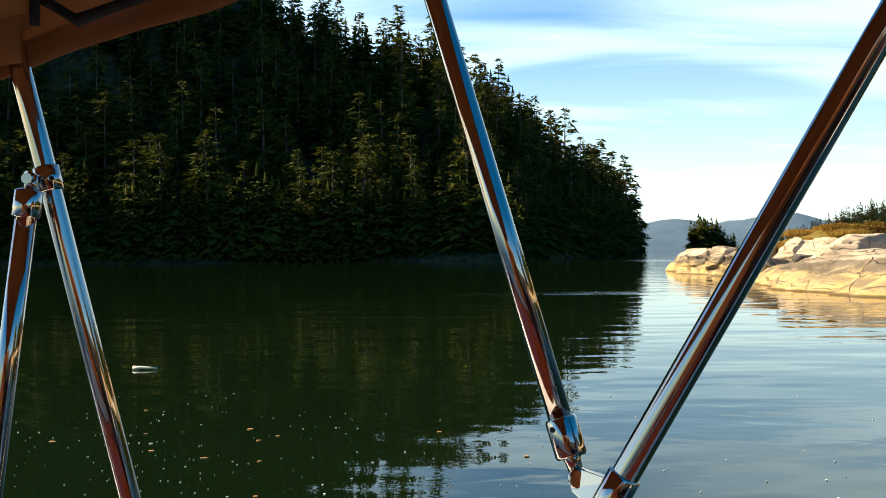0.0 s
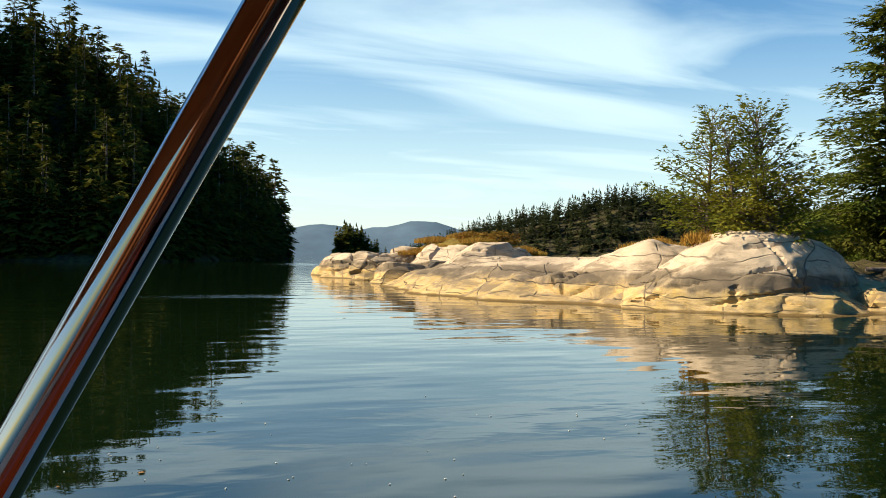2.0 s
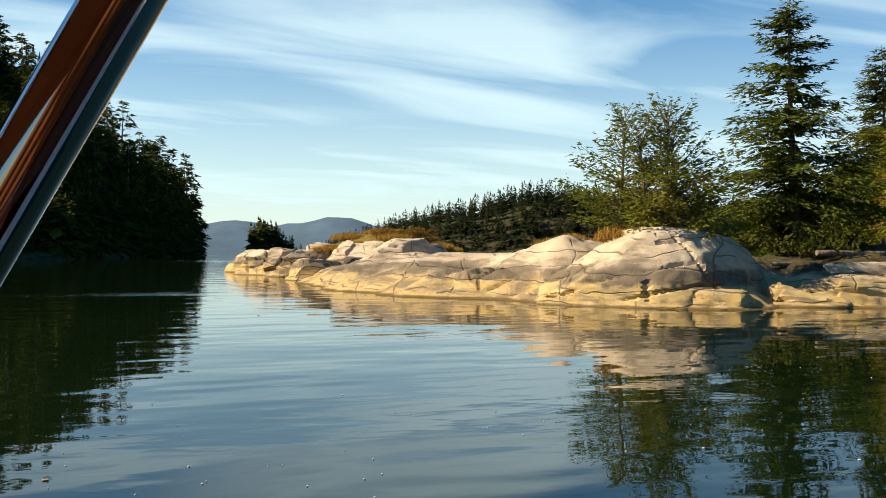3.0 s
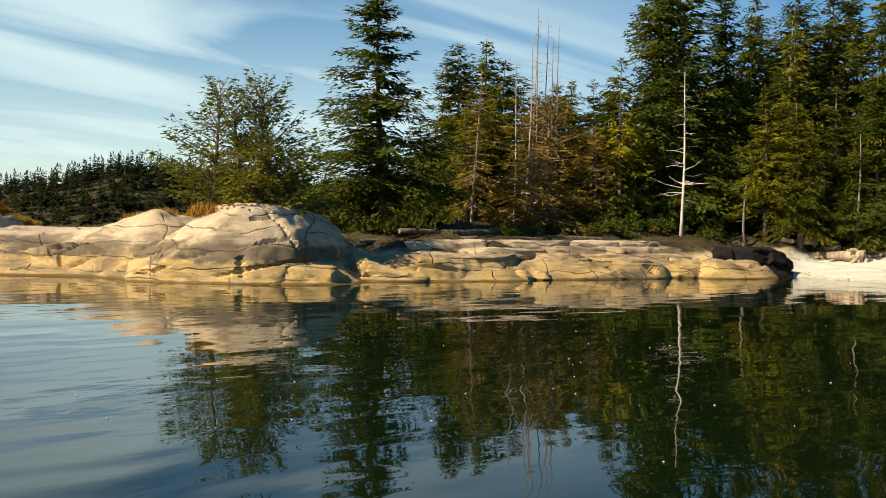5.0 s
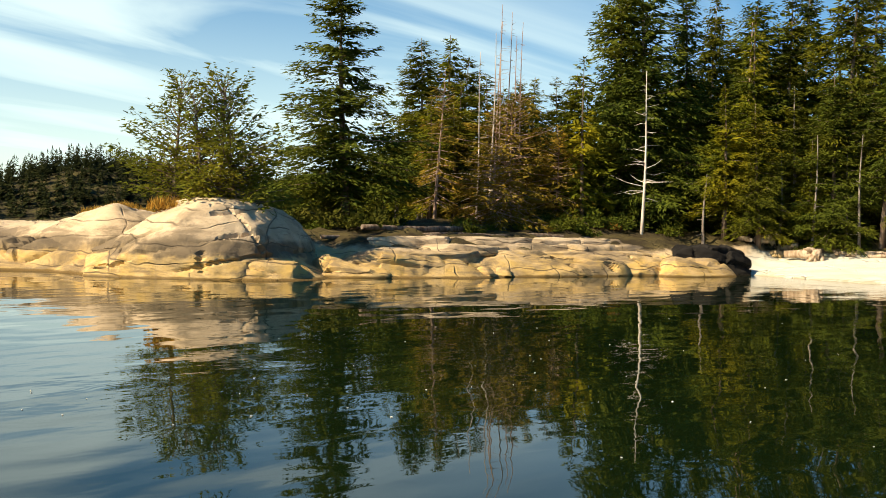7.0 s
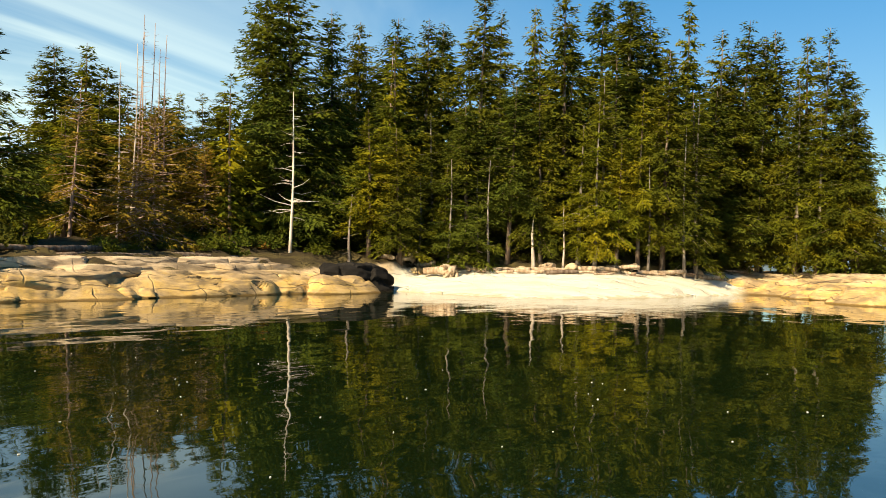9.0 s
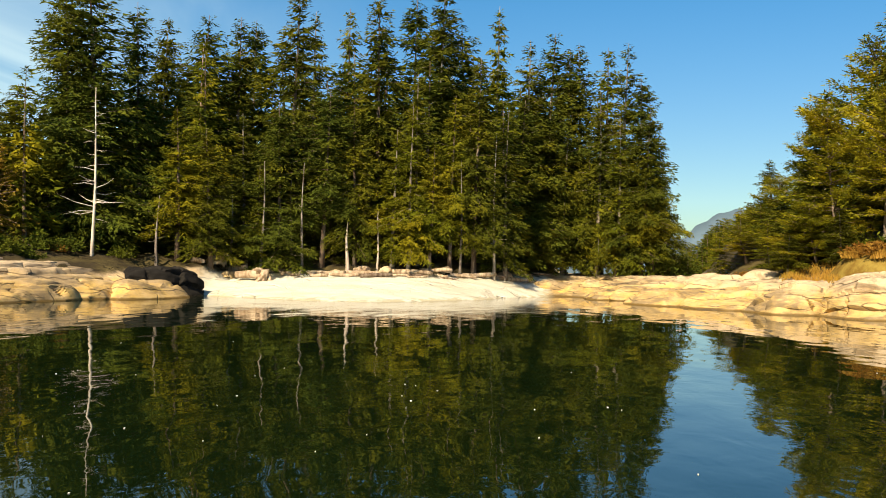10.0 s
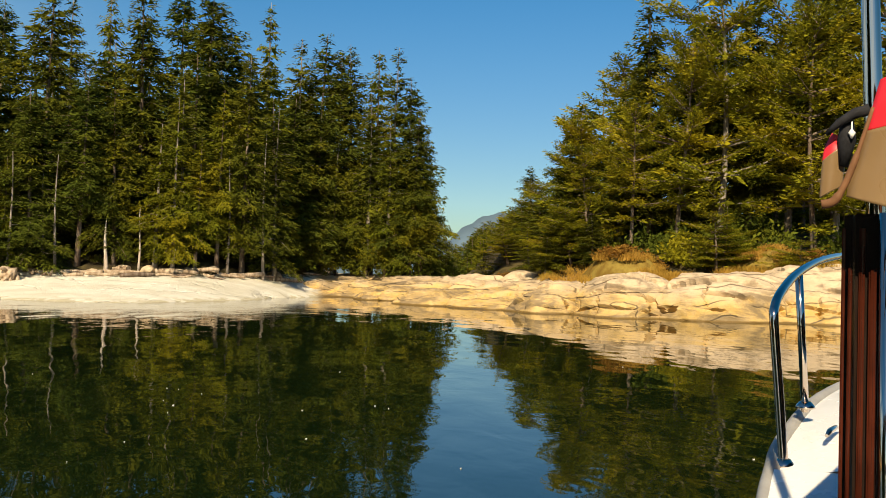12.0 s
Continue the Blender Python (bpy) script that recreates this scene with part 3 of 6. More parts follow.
rock("rock_outcrop", 24.3, 27.5, 1.5, 0.75, 0.66, -30, 36, "small ochre granite toe at the foot of the dome", level=4, blocky=0.1, power=2.2)
rock("rock_outcrop", 28.3, 27.7, 1.9, 1.1, 0.75, -45, 8, "broken ochre granite between the dome and the ledge", level=4, blocky=0.35, deep=0.3)
LEDGE_TEXT = "flat ochre granite ledge broken into stepped plates"
PLATE = dict(blocky=0.14, power=2.7, lump=0.09, ledge=0.06, block_f=0.24, deep=0.30, facets=8, bed=1.5, tilt=0.05)
rock("rock_ledge", 32.0, 27.3, 4.9, 2.2, 0.92, -14, 9, LEDGE_TEXT, **PLATE)
rock("rock_ledge", 38.4, 25.7, 6.4, 2.4, 0.95, -17, 10, LEDGE_TEXT, **PLATE)
rock("rock_ledge", 43.9, 24.2, 5.2, 2.4, 1.0, -18, 11, LEDGE_TEXT, **PLATE)
LED = random.Random(77)
for _n in range(13):
    # thin plates laid one over the next, most of them at the end by the sand
    _t, _k = 1.0 - 0.9 * ((_n + LED.random()) / 13) ** 1.7, _n % 3
    rock("rock_ledge", 29.6 + 15.4 * _t + 0.4 * _k, 28.0 - 3.6 * _t + 0.7 * _k + LED.uniform(-0.3, 0.3), LED.uniform(2.2, 4.4), LED.uniform(0.8, 1.3), LED.uniform(0.30, 0.42), LED.uniform(-24, -10), 140 + _n,
         "pale granite plate on the ledge", level=4, power=5.0, blocky=0.05, lump=0.06, ledge=0.0, block_f=0.3, deep=0.12, facets=9, steep=0.7, z0=0.62 + 0.30 * _k + 0.12 * _t)
rock("rock_outcrop", 46.2, 21.2, 2.7, 1.7, 0.8, -30, 12, "low ochre granite hump at the waterline", level=4)
rock("boulder", 49.1, 21.4, 2.7, 1.8, 1.5, -35, 13, "black lichen covered boulder beside the sand cove", mat=ROCK_DARK, blocky=0.3, facets=12, power=3.2)
rock("rock_slab", 66.4, 0.6, 4.0, 2.2, 0.75, 40, 33, "low ochre granite shelf at the end of the cove", blocky=0.3)
rock("rock_slab", 67.2, -2.6, 4.2, 2.2, 0.85, -20, 34, "low ochre granite shelf at the end of the cove", blocky=0.3)
rock("rock_slab", 62.0, -3.6, 4.6, 2.0, 0.5, -15, 20, "low ochre granite shelf at the end of the cove", blocky=0.3)
rock("rock_slab", 56.0, -6.6, 5.5, 2.8, 0.65, -28, 21, BANK, blocky=0.20, power=2.4, lump=0.10, ledge=0.10, block_f=0.45)
rock("rock_slab", 51.6, -9.2, 4.3, 2.5, 0.8, -36, 22, BANK, blocky=0.20, power=2.4, lump=0.10, ledge=0.10, block_f=0.45)
SMOOTH = dict(blocky=0.30, power=2.3, lump=0.10, ledge=0.04, block_f=0.38, deep=0.42, bed=0.95, tilt=0.55, facets=10)
rock("rock_slab", 48.4, -11.9, 4.6, 2.8, 1.2, -44, 23, BANK, lean=-0.3, **SMOOTH)
rock("rock_slab", 45.4, -14.9, 5.4, 3.3, 1.75, -50, 24, BANK, lean=-0.4, **SMOOTH)
rock("rock_slab", 44.2, -18.9, 5.6, 4.0, 2.15, -58, 25, BANK, lean=-0.4, **SMOOTH)
rock("rock_slab", 43.0, -24.4, 6.6, 4.4, 2.5, -72, 28, BANK, lean=-0.3, **SMOOTH)
rock("rock_outcrop", 54.5, -12.0, 4.2, 2.4, 0.95, -38, 26, "pale granite outcrop at the edge of the grass", blocky=0.45)
rock("rock_outcrop", 50.6, -17.4, 4.0, 2.6, 1.3, -48, 29, "pale granite outcrop at the edge of the grass", blocky=0.35)
rock("rock_outcrop", 47.6, -23.4, 4.4, 3.0, 1.6, -60, 30, "pale granite outcrop at the edge of the grass", blocky=0.3)
rock("rock_outcrop", 62.5, -8.2, 3.4, 1.8, 1.3, -24, 27, "block of pale granite above the cove's end", level=4, blocky=0.45)
SMALL = random.Random(17)
for _n in range(16):
    # tilted slabs of the granite bank, one lapping over the next
    _t = (_n + SMALL.random()) / 30
    _x, _y = 59 - 19 * _t + 3.2 * (_n % 3) * 0.6, -4.4 - 15 * _t - 2.6 * (_n % 3) * 0.6
    rock("rock_slab", _x + SMALL.uniform(-0.5, 0.5) + 1.2, _y, SMALL.uniform(1.8, 3.2), SMALL.uniform(0.9, 1.6), SMALL.uniform(0.45, 0.8), SMALL.uniform(-75, -20), 80 + _n,
         BANK, level=4, power=2.1, blocky=0.08, lump=0.14, ledge=0.06, block_f=0.5, lean=SMALL.uniform(-0.3, 0.3), z0=0.15 + 0.45 * (_n % 3))
for _n in range(26):
    # loose stones along the tide line of the ledges and the granite bank
    _t = SMALL.random()
    _x, _y = (30 + 17 * _t, 26.4 - 4.6 * _t) if _n % 2 else (57 - 17 * _t, -4.6 - 12 * _t)
    rock("stone", _x + SMALL.uniform(-0.6, 1.2), _y + SMALL.uniform(-0.8, 0.6), SMALL.uniform(0.3, 0.7), SMALL.uniform(0.25, 0.5), SMALL.uniform(0.2, 0.45), SMALL.uniform(0, 180), 40 + _n,
         "loose ochre stone at the tide line", level=3, group="tide line stones", lump=0.25, blocky=0.1, z0=0.05)


# ---------------------------------------------------------------- trees
def unit(a):
    return a / (np.linalg.norm(a, axis=-1, keepdims=True) + 1e-9)


def conifer(seed, h=18.0, r=3.0, base=0.18, branches=120, rise=8, droop=22, sag=0.30, gaps=0.10, top=0.9, pads=0.0, trunk_r=None, bend=0.3, limb_r=0.03, limb_step=2, vary=(0.55, 1.15),
            split=False, spacing=0.25, needle=0.40, width=0.34, frond=0.38, hang=0.35, start=0.10, ragged=0.3, flat=0.85, core=3):
    """Trunk with limbs, and a crown of flat boughs, each with side twigs clad in short sprays, as (verts, faces)."""
    g = np.random.default_rng(seed)
    u = np.sort(g.random(branches) ** 1.05)
    if pads:
        u = ((np.round(u * pads) + g.normal(0, 0.10, branches)) / pads).clip(0, 1)
    z = h * (base + (0.985 - base) * u)
    az = np.arange(branches) * 2.39996 + g.normal(0, 0.4, branches)
    shape = (1 - u) ** top * (0.55 + 0.45 * step(u, -0.15, 0.18))
    # whole sectors of the crown reach out further or lie bare
    sector = np.sin(az * 2 + u * 9 + seed) * 0.6 + np.sin(az * 3 - u * 17 + seed * 2.3) * 0.4
    length = (r * shape * (1 + ragged * sector) * g.uniform(*vary, branches) + 0.05 * r * step(u, 0.5, 0.9) + 0.14).clip(0.12)
    length *= np.where(g.random(branches) < gaps, 0.35, 1.0)
    lean = np.radians(rise + g.normal(0, 6, branches) + (u - 0.35) * 42 - droop * (1 - u))
    out = np.stack([np.cos(az), np.sin(az), 0 * az], -1)
    side = np.stack([-np.sin(az), np.cos(az), 0 * az], -1)
    up = np.array([0, 0, 1.0])
    tilt = g.normal(0, 0.22, (branches, 1))
    side = unit(side + up * tilt)
    bx, by = bend * np.sin(z / h * 2.2 + seed), bend * np.cos(z / h * 1.9 + seed * 2) - bend * math.cos(seed * 2)
    root = np.stack([bx - bend * math.sin(seed), by, z], -1)

    def along(i, s):
        L = length[i][:, None]
        return root[i] + out[i] * (np.cos(lean[i])[:, None] * L * s) + up * (np.sin(lean[i])[:, None] * L * s - sag * L * s * s + 0.14 * L * s ** 4)

    # side twigs, on both sides of every bough
    count = np.maximum(2, np.round(2 * (1 - start) * length / spacing)).astype(int)
    ti = np.repeat(np.arange(branches), count)
    nt = len(ti)
    first = np.repeat(np.cumsum(count) - count, count)
    s = (start + (1 - start) * ((np.arange(nt) - first + g.random(nt)) / count[ti]) ** 0.85)[:, None]
    Lt = length[ti][:, None]
    hand = np.where((np.arange(nt) - first) % 2 == 0, 1.0, -1.0)[:, None]
    reach = (Lt * frond * np.sin(np.pi * (0.18 + 0.80 * s)) ** 0.8 * g.uniform(0.55, 1.2, (nt, 1))).clip(0.12, 1.15)
    c = along(ti, s)
    phi = np.radians(58 - 30 * s + g.normal(0, 9, (nt, 1)))
    d = unit(out[ti] * np.cos(phi) + side[ti] * hand * np.sin(phi) + up * (np.sin(lean[ti])[:, None] * 0.5 - hang * 0.5 + g.normal(0, 0.16, (nt, 1))))
    # short sprays along every twig, to both sides of it in turn
    n_s = np.maximum(2, np.round(reach[:, 0] / (needle * 0.42))).astype(int)
    k = np.repeat(np.arange(nt), n_s)
    n = len(k)
    f0 = np.repeat(np.cumsum(n_s) - n_s, n_s)
    o = (np.arange(n) - f0)
    q = ((o + g.random(n)) / n_s[k])[:, None]
    R = reach[k]
    p = c[k] + d[k] * R * q - up * hang * 0.6 * R * q * q + g.normal(0, 0.04, (n, 3)) + up * g.normal(0, 0.07, (n, 1)) * (1 + 0.2 * Lt[k])
    lat = unit(np.cross(d[k], up)) * np.where(o % 2 == 0, 1.0, -1.0)[:, None]
    e = unit(d[k] + lat * g.uniform(0.1, 0.8, (n, 1)) - up * hang * g.uniform(0, 0.9, (n, 1)) + g.normal(0, 0.15, (n, 3)))
    w = unit(np.cross(e, up + g.normal(0, flat, (n, 3))))
    bl = needle * g.uniform(0.55, 1.2, (n, 1)) * (0.65 + 0.35 * np.minimum(1, Lt[k] / 1.2))
    bw = bl * width * 0.5 * g.uniform(0.7, 1.3, (n, 1))
    V = np.stack([p + w * bw, p - w * bw, p + e * bl], 1).reshape(-1, 3)
    # broad foliage close to the stem, added to keep light out of the crown
    ci = np.repeat(np.nonzero(length > 0.12 * r)[0], core)
    if len(ci):
        m = len(ci)
        Lc = length[ci][:, None]
        p = along(ci, g.uniform(0.0, 0.45, (m, 1))) + side[ci] * g.normal(0, 0.10, (m, 1)) * Lc
        d = unit(out[ci] + side[ci] * g.normal(0, 0.6, (m, 1)) + up * g.normal(-0.25, 0.35, (m, 1)))
        size = np.minimum(0.40 * Lc + 0.2, 1.0)
        w = unit(np.cross(d, up) + g.normal(0, 0.6, (m, 3))) * size * 0.24
        V = np.concatenate([V, np.stack([p + w, p - w, p + d * size], 1).reshape(-1, 3)])
    Fq = np.arange(len(V)).reshape(-1, 3)
    tr = trunk_r or h * 0.013
    ks = np.linspace(0, 1, 9)
    pts = [(bend * math.sin(k * 2.2 + seed) - bend * math.sin(seed), bend * math.cos(k * 1.9 + seed * 2) - bend * math.cos(seed * 2), h * k) for k in ks]
    pts[0] = (pts[0][0], pts[0][1], -1.2)
    rad = [tr * (1.25 if k == 0 else 1) * (1 - 0.93 * k) for k in ks]
    pieces = [tube_arrays(pts, rad, 7)]
    for i in range(branches if limb_r > 0 else 0):
        if length[i] < 0.5 or i % limb_step:
            continue
        a = np.array([i])
        m0, m1, m2 = root[i], along(a, np.array([[0.5]]))[0], along(a, np.array([[0.95]]))[0]
        lr = limb_r * (0.5 + length[i] / 3)
        pieces.append(tube_arrays([m0, m1, m2], [lr, lr * 0.6, lr * 0.15], 3, cap=False))
    return (pieces if split else joined(pieces)), (V, Fq)


def tree_thing(name, data, crown_mat, bark_mat_, label, category="tree", group=""):
    (tv, tf), (cv, cf) = data
    root = new(name)
    mesh_ob("trunk", tv, tf, bark_mat_, root, smooth=True)
    mesh_ob("crown", cv, cf, crown_mat, root)
    return tagged(root, label, category, group)


def at_scale(x, y, z, s, turn, sxy=1.0):
    return Matrix.Translation((x, y, z)) @ Euler((0, 0, turn)).to_matrix().to_4x4() @ Matrix.Diagonal((s * sxy, s * sxy, s, 1))


def plant(proto, x, y, top, turn, sxy=1.0, h0=18.0, first=[]):
    """Stand a copy of a tree at x, y so that its tip reaches the height top."""
    z = ground_z(x, y) - 0.05
    s = max(top * 1.04 - z, 2.5) / h0
    m = at_scale(x, y, z, s, turn, sxy / s ** 0.35)
    if proto.name not in first:
        first.append(proto.name)
        proto.matrix_basis = m
        proto["planted"] = 1
        proto.scale = m.to_scale()
        return proto
    c = copy_thing(proto, Matrix.Identity(4))
    c.matrix_basis = m
    return c


def fir_data(seed, **k):
    return conifer(seed, **{**dict(h=18, r=4.6, branches=230, rise=6, droop=14, sag=0.14, top=0.80, hang=0.45, needle=0.38, spacing=0.22, frond=0.42, ragged=0.25), **k})


FIR_TEXT = "dark green fir with dense level boughs"
HEM_TEXT = "green hemlock with drooping sprays and a bare lower trunk"
CED_TEXT = "yellow-green cedar with loose hanging sprays"
PINE_TEXT = "shore pine with layered pads of needles on bare limbs"
G1, G2 = "forest behind the cove", "pines on the granite bank"
DEEP = dict(branches=102, needle=0.9, spacing=0.55, width=0.36, limb_r=0, core=1, frond=0.42)
HEM = dict(needle=0.36, spacing=0.22, hang=0.45)
SHORE_PINE = dict(base=0.14, rise=14, droop=6, sag=0.02, hang=-0.12, start=0.26, frond=0.50, needle=0.32, spacing=0.18, flat=0.9, gaps=0.25, vary=(0.45, 1.2), top=0.5, ragged=0.45, limb_r=0.045, limb_step=1, core=2, width=0.40)
protos = {
    "fir": [tree_thing("fir_tree", fir_data(11, base=0.07), FIR, BARK, FIR_TEXT, group=G1),
            tree_thing("fir_tree", fir_data(12, base=0.14, r=4.2, gaps=0.2), FIR, BARK, FIR_TEXT, group=G1)],
    "hemlock": [tree_thing("hemlock_tree", conifer(21, r=4.0, base=0.16, branches=210, sag=0.30, droop=20, top=0.86, **HEM), HEMLOCK, BARK, HEM_TEXT, group=G1),
                tree_thing("hemlock_tree", conifer(22, r=3.4, base=0.10, branches=210, sag=0.32, droop=24, gaps=0.2, top=0.82, **HEM), HEMLOCK, BARK_GREY, HEM_TEXT, group=G1),
                tree_thing("hemlock_tree", conifer(23, r=4.2, base=0.24, branches=190, sag=0.34, droop=16, top=0.78, **HEM), HEMLOCK, BARK_GREY, HEM_TEXT, group=G1),
                tree_thing("hemlock_tree", conifer(24, r=3.0, base=0.32, branches=170, sag=0.30, droop=14, gaps=0.25, top=0.62, ragged=0.5, **HEM), FIR, BARK, HEM_TEXT, group=G1)],
    "cedar": [tree_thing("cedar_tree", conifer(31, r=3.2, base=0.12, branches=160, sag=0.40, droop=16, rise=14, gaps=0.25, top=0.85, hang=0.7, needle=0.40, spacing=0.24, frond=0.36, ragged=0.4), CEDAR, BARK_GREY, CED_TEXT, group=G1),
              tree_thing("cedar_tree", conifer(32, r=3.5, base=0.20, branches=150, sag=0.38, droop=14, rise=16, gaps=0.3, top=0.8, hang=0.7, needle=0.40, spacing=0.24, frond=0.36, ragged=0.45), CEDAR, BARK, CED_TEXT, group=G1)],
    "pine": [tree_thing("pine_tree", conifer(41, r=5.6, branches=110, pads=10, bend=0.8, **SHORE_PINE), PINE, BARK, PINE_TEXT, group=G2),
             tree_thing("pine_tree", conifer(42, r=5.0, branches=102, pads=9, bend=1.0, **SHORE_PINE), PINE, BARK_GREY, PINE_TEXT, group=G2),
             tree_thing("pine_tree", conifer(43, r=5.4, branches=94, pads=8, bend=0.6, **{**SHORE_PINE, "base": 0.24}), PINE, BARK, PINE_TEXT, group=G2)],
    "back": [tree_thing("conifer", conifer(61, r=4.0, base=0.10, sag=0.3, top=0.80, **DEEP), HEMLOCK, BARK, "green conifer deep in the forest", group=G1),
             tree_thing("conifer", conifer(62, r=3.6, base=0.10, sag=0.2, top=0.75, **DEEP), FIR, BARK, "dark green conifer deep in the forest", group=G1),
             tree_thing("conifer", conifer(63, r=3.2, base=0.12, sag=0.4, top=0.75, **DEEP), CEDAR, BARK, "yellow-green conifer deep in the forest", group=G1)],
}
rng = random.Random(5)


def stand(kinds, spots, wide=1.0):
    for i, (x, y, top) in enumerate(spots):
        kind = kinds[i % len(kinds)]
        plant(rng.choice(protos[kind]), x, y, top, rng.uniform(0, 6.28), wide * rng.uniform(0.85, 1.15))


# front row along the sand cove
stand(["cedar", "hemlock", "hemlock", "fir", "hemlock", "hemlock", "cedar", "hemlock"], [
    (54.9, 22.8, 10.4), (55.4, 20.9, 9.4), (58.2, 19.7, 10.6), (58.6, 17.7, 11.3), (59.4, 15.2, 12.4), (60.0, 13.2, 11.2), (59.8, 10.8, 9.9), (60.7, 9.3, 13.4),
    (60.9, 7.3, 12.2), (62.1, 5.9, 14.6), (63.2, 3.9, 11.6), (69.3, 3.4, 13.2), (71.3, 1.6, 13.7), (71.3, 0.2, 10.8), (71.2, -1.4, 9.6), (70.9, -2.2, 14.4), (70.6, -3.6, 12.0), (70.4, -5.3, 12.4), (71.0, -6.4, 9.6)])
stand(["cedar"], [(71.0, -6.0, 13.2), (59.4, 9.7, 11.4), (60.0, 8.5, 9.2), (70.4, -6.2, 10.4), (57.6, 18.9, 7.4)], 0.9)
# taller trees behind
stand(["fir", "hemlock", "hemlock", "cedar", "hemlock"], [
    (55.0, 29.7, 18.5), (60.5, 27.7, 17.9), (64.7, 28.0, 18.1), (60.1, 23.4, 15.5), (64.6, 22.7, 17.9), (68.7, 23.0, 18.9), (60.9, 17.9, 18.9), (68.1, 17.9, 19.1), (70.5, 16.5, 20.0), (65.2, 12.7, 19.5),
    (74.5, 11.6, 21.9), (67.8, 9.0, 20.9), (70.0, 7.0, 18.5), (76.1, 5.8, 21.5), (70.3, 3.2, 17.6), (72.3, 1.6, 18.5), (72.9, 0.1, 17.4), (73.2, -1.4, 18.0), (73.2, -2.6, 17.6), (71.8, -4.0, 17.6), (71.2, -4.9, 15.2)])
# the point between the dome and the cove
stand(["fir"], [(35.2, 34.4, 13.7)], 1.4)
stand(["fir"], [(55.4, 28.2, 19.2), (62.4, 24.6, 17.6)], 1.15)
stand(["hemlock", "cedar", "hemlock"], [
    (50.9, 42.9, 14.5), (55.0, 44.2, 15.4), (56.0, 42.8, 14.0), (43.9, 38.7, 7.4), (45.2, 37.2, 9.1), (51.5, 35.4, 11.2), (54.7, 34.2, 11.8), (53.8, 35.6, 11.8), (53.5, 32.4, 11.6), (47.7, 37.3, 9.4),
    (35.7, 38.6, 5.2), (36.2, 36.3, 4.6), (39.9, 45.6, 4.6), (37.4, 37.0, 6.7)], 1.2)
# the granite bank
stand(["hemlock", "pine", "pine"], [
    (71.2, -14.6, 9.5), (65.0, -14.2, 7.7), (62.9, -14.8, 9.1), (62.5, -15.2, 12.0), (58.3, -15.6, 11.0), (59.8, -17.6, 15.0), (59.1, -19.6, 18.5), (54.8, -19.6, 15.4), (53.9, -21.9, 21.0), (56.9, -25.0, 17.9),
    (54.1, -26.1, 20.3), (49.9, -25.7, 15.9), (51.1, -27.6, 20.1), (48.4, -28.4, 18.7), (55.6, -17.2, 11.5)])
# low bushy pines at the edge of the granite
stand(["pine", "cedar", "hemlock"], [(47.9, -19.3, 5.0), (49.2, -20.2, 5.4), (56.9, -12.4, 3.6), (58.2, -13.2, 5.0), (60.5, -12.2, 4.6), (59.2, -14.0, 6.0), (63.5, -11.4, 4.6), (64.8, -10.0, 3.8), (55.8, -14.9, 5.2), (45.4, -22.4, 3.6), (66.5, -11.5, 5.4), (61.8, -13.2, 6.4), (57.4, -14.2, 5.6), (65.6, -12.8, 6.2), (68.4, -12.6, 6.0)], 1.35)


def fill_forest(kinds, n, box, top, seed, clear=2.2):
    """More trees at random in a stretch of the plan, none closer than clear to another."""
    r = random.Random(seed)
    done = []
    for _ in range(n * 12):
        if len(done) >= n:
            break
        x, y = r.uniform(box[0], box[1]), r.uniform(box[2], box[3])
        if any((x - a) ** 2 + (y - b) ** 2 < clear ** 2 for a, b in done) or ground_z(x, y) < 1.9:
            continue
        done.append((x, y))
        plant(r.choice(protos[r.choice(kinds)]), x, y, r.uniform(*top), r.uniform(0, 6.28), r.uniform(0.8, 1.2))


fill_forest(["back"], 110, (66, 88, -2.6, 42), (11, 18), 1, 1.8)
fill_forest(["back"], 40, (48, 68, 28, 52), (7, 12.5), 2, 1.8)
fill_forest(["pine", "hemlock", "pine"], 11, (56, 64, -40, -20), (14, 19), 3, 2.0)
fill_forest(["back"], 30, (65, 85, -48, -18), (13, 19), 13, 2.0)
_r = random.Random(41)
for _i in range(130):      # the wooded shore up the channel, lower with distance
    _a = _r.uniform(95.5, 101) if _i % 2 else _r.uniform(100.5, 112)
    _d = _r.uniform(76, 150) if _a > 100.5 else _r.uniform(105, 160)
    _top = 2 + _d * math.tan(radians(float(np.interp(_a, [95.5, 97.4, 99.0, 100.5, 103], [0.5, 1.1, 2.5, 3.4, 4.6])))) * _r.uniform(0.75, 1.05)
    plant(_r.choice(protos["back"]), 0.34 + _d * math.sin(radians(_a)), 0.46 + _d * math.cos(radians(_a)), _top, _r.uniform(0, 6.28), 1.0)
for kind in protos.values():
    for p in kind:
        if "planted" not in p:
            bpy.data.objects.remove(p)
        else:
            del p["planted"]


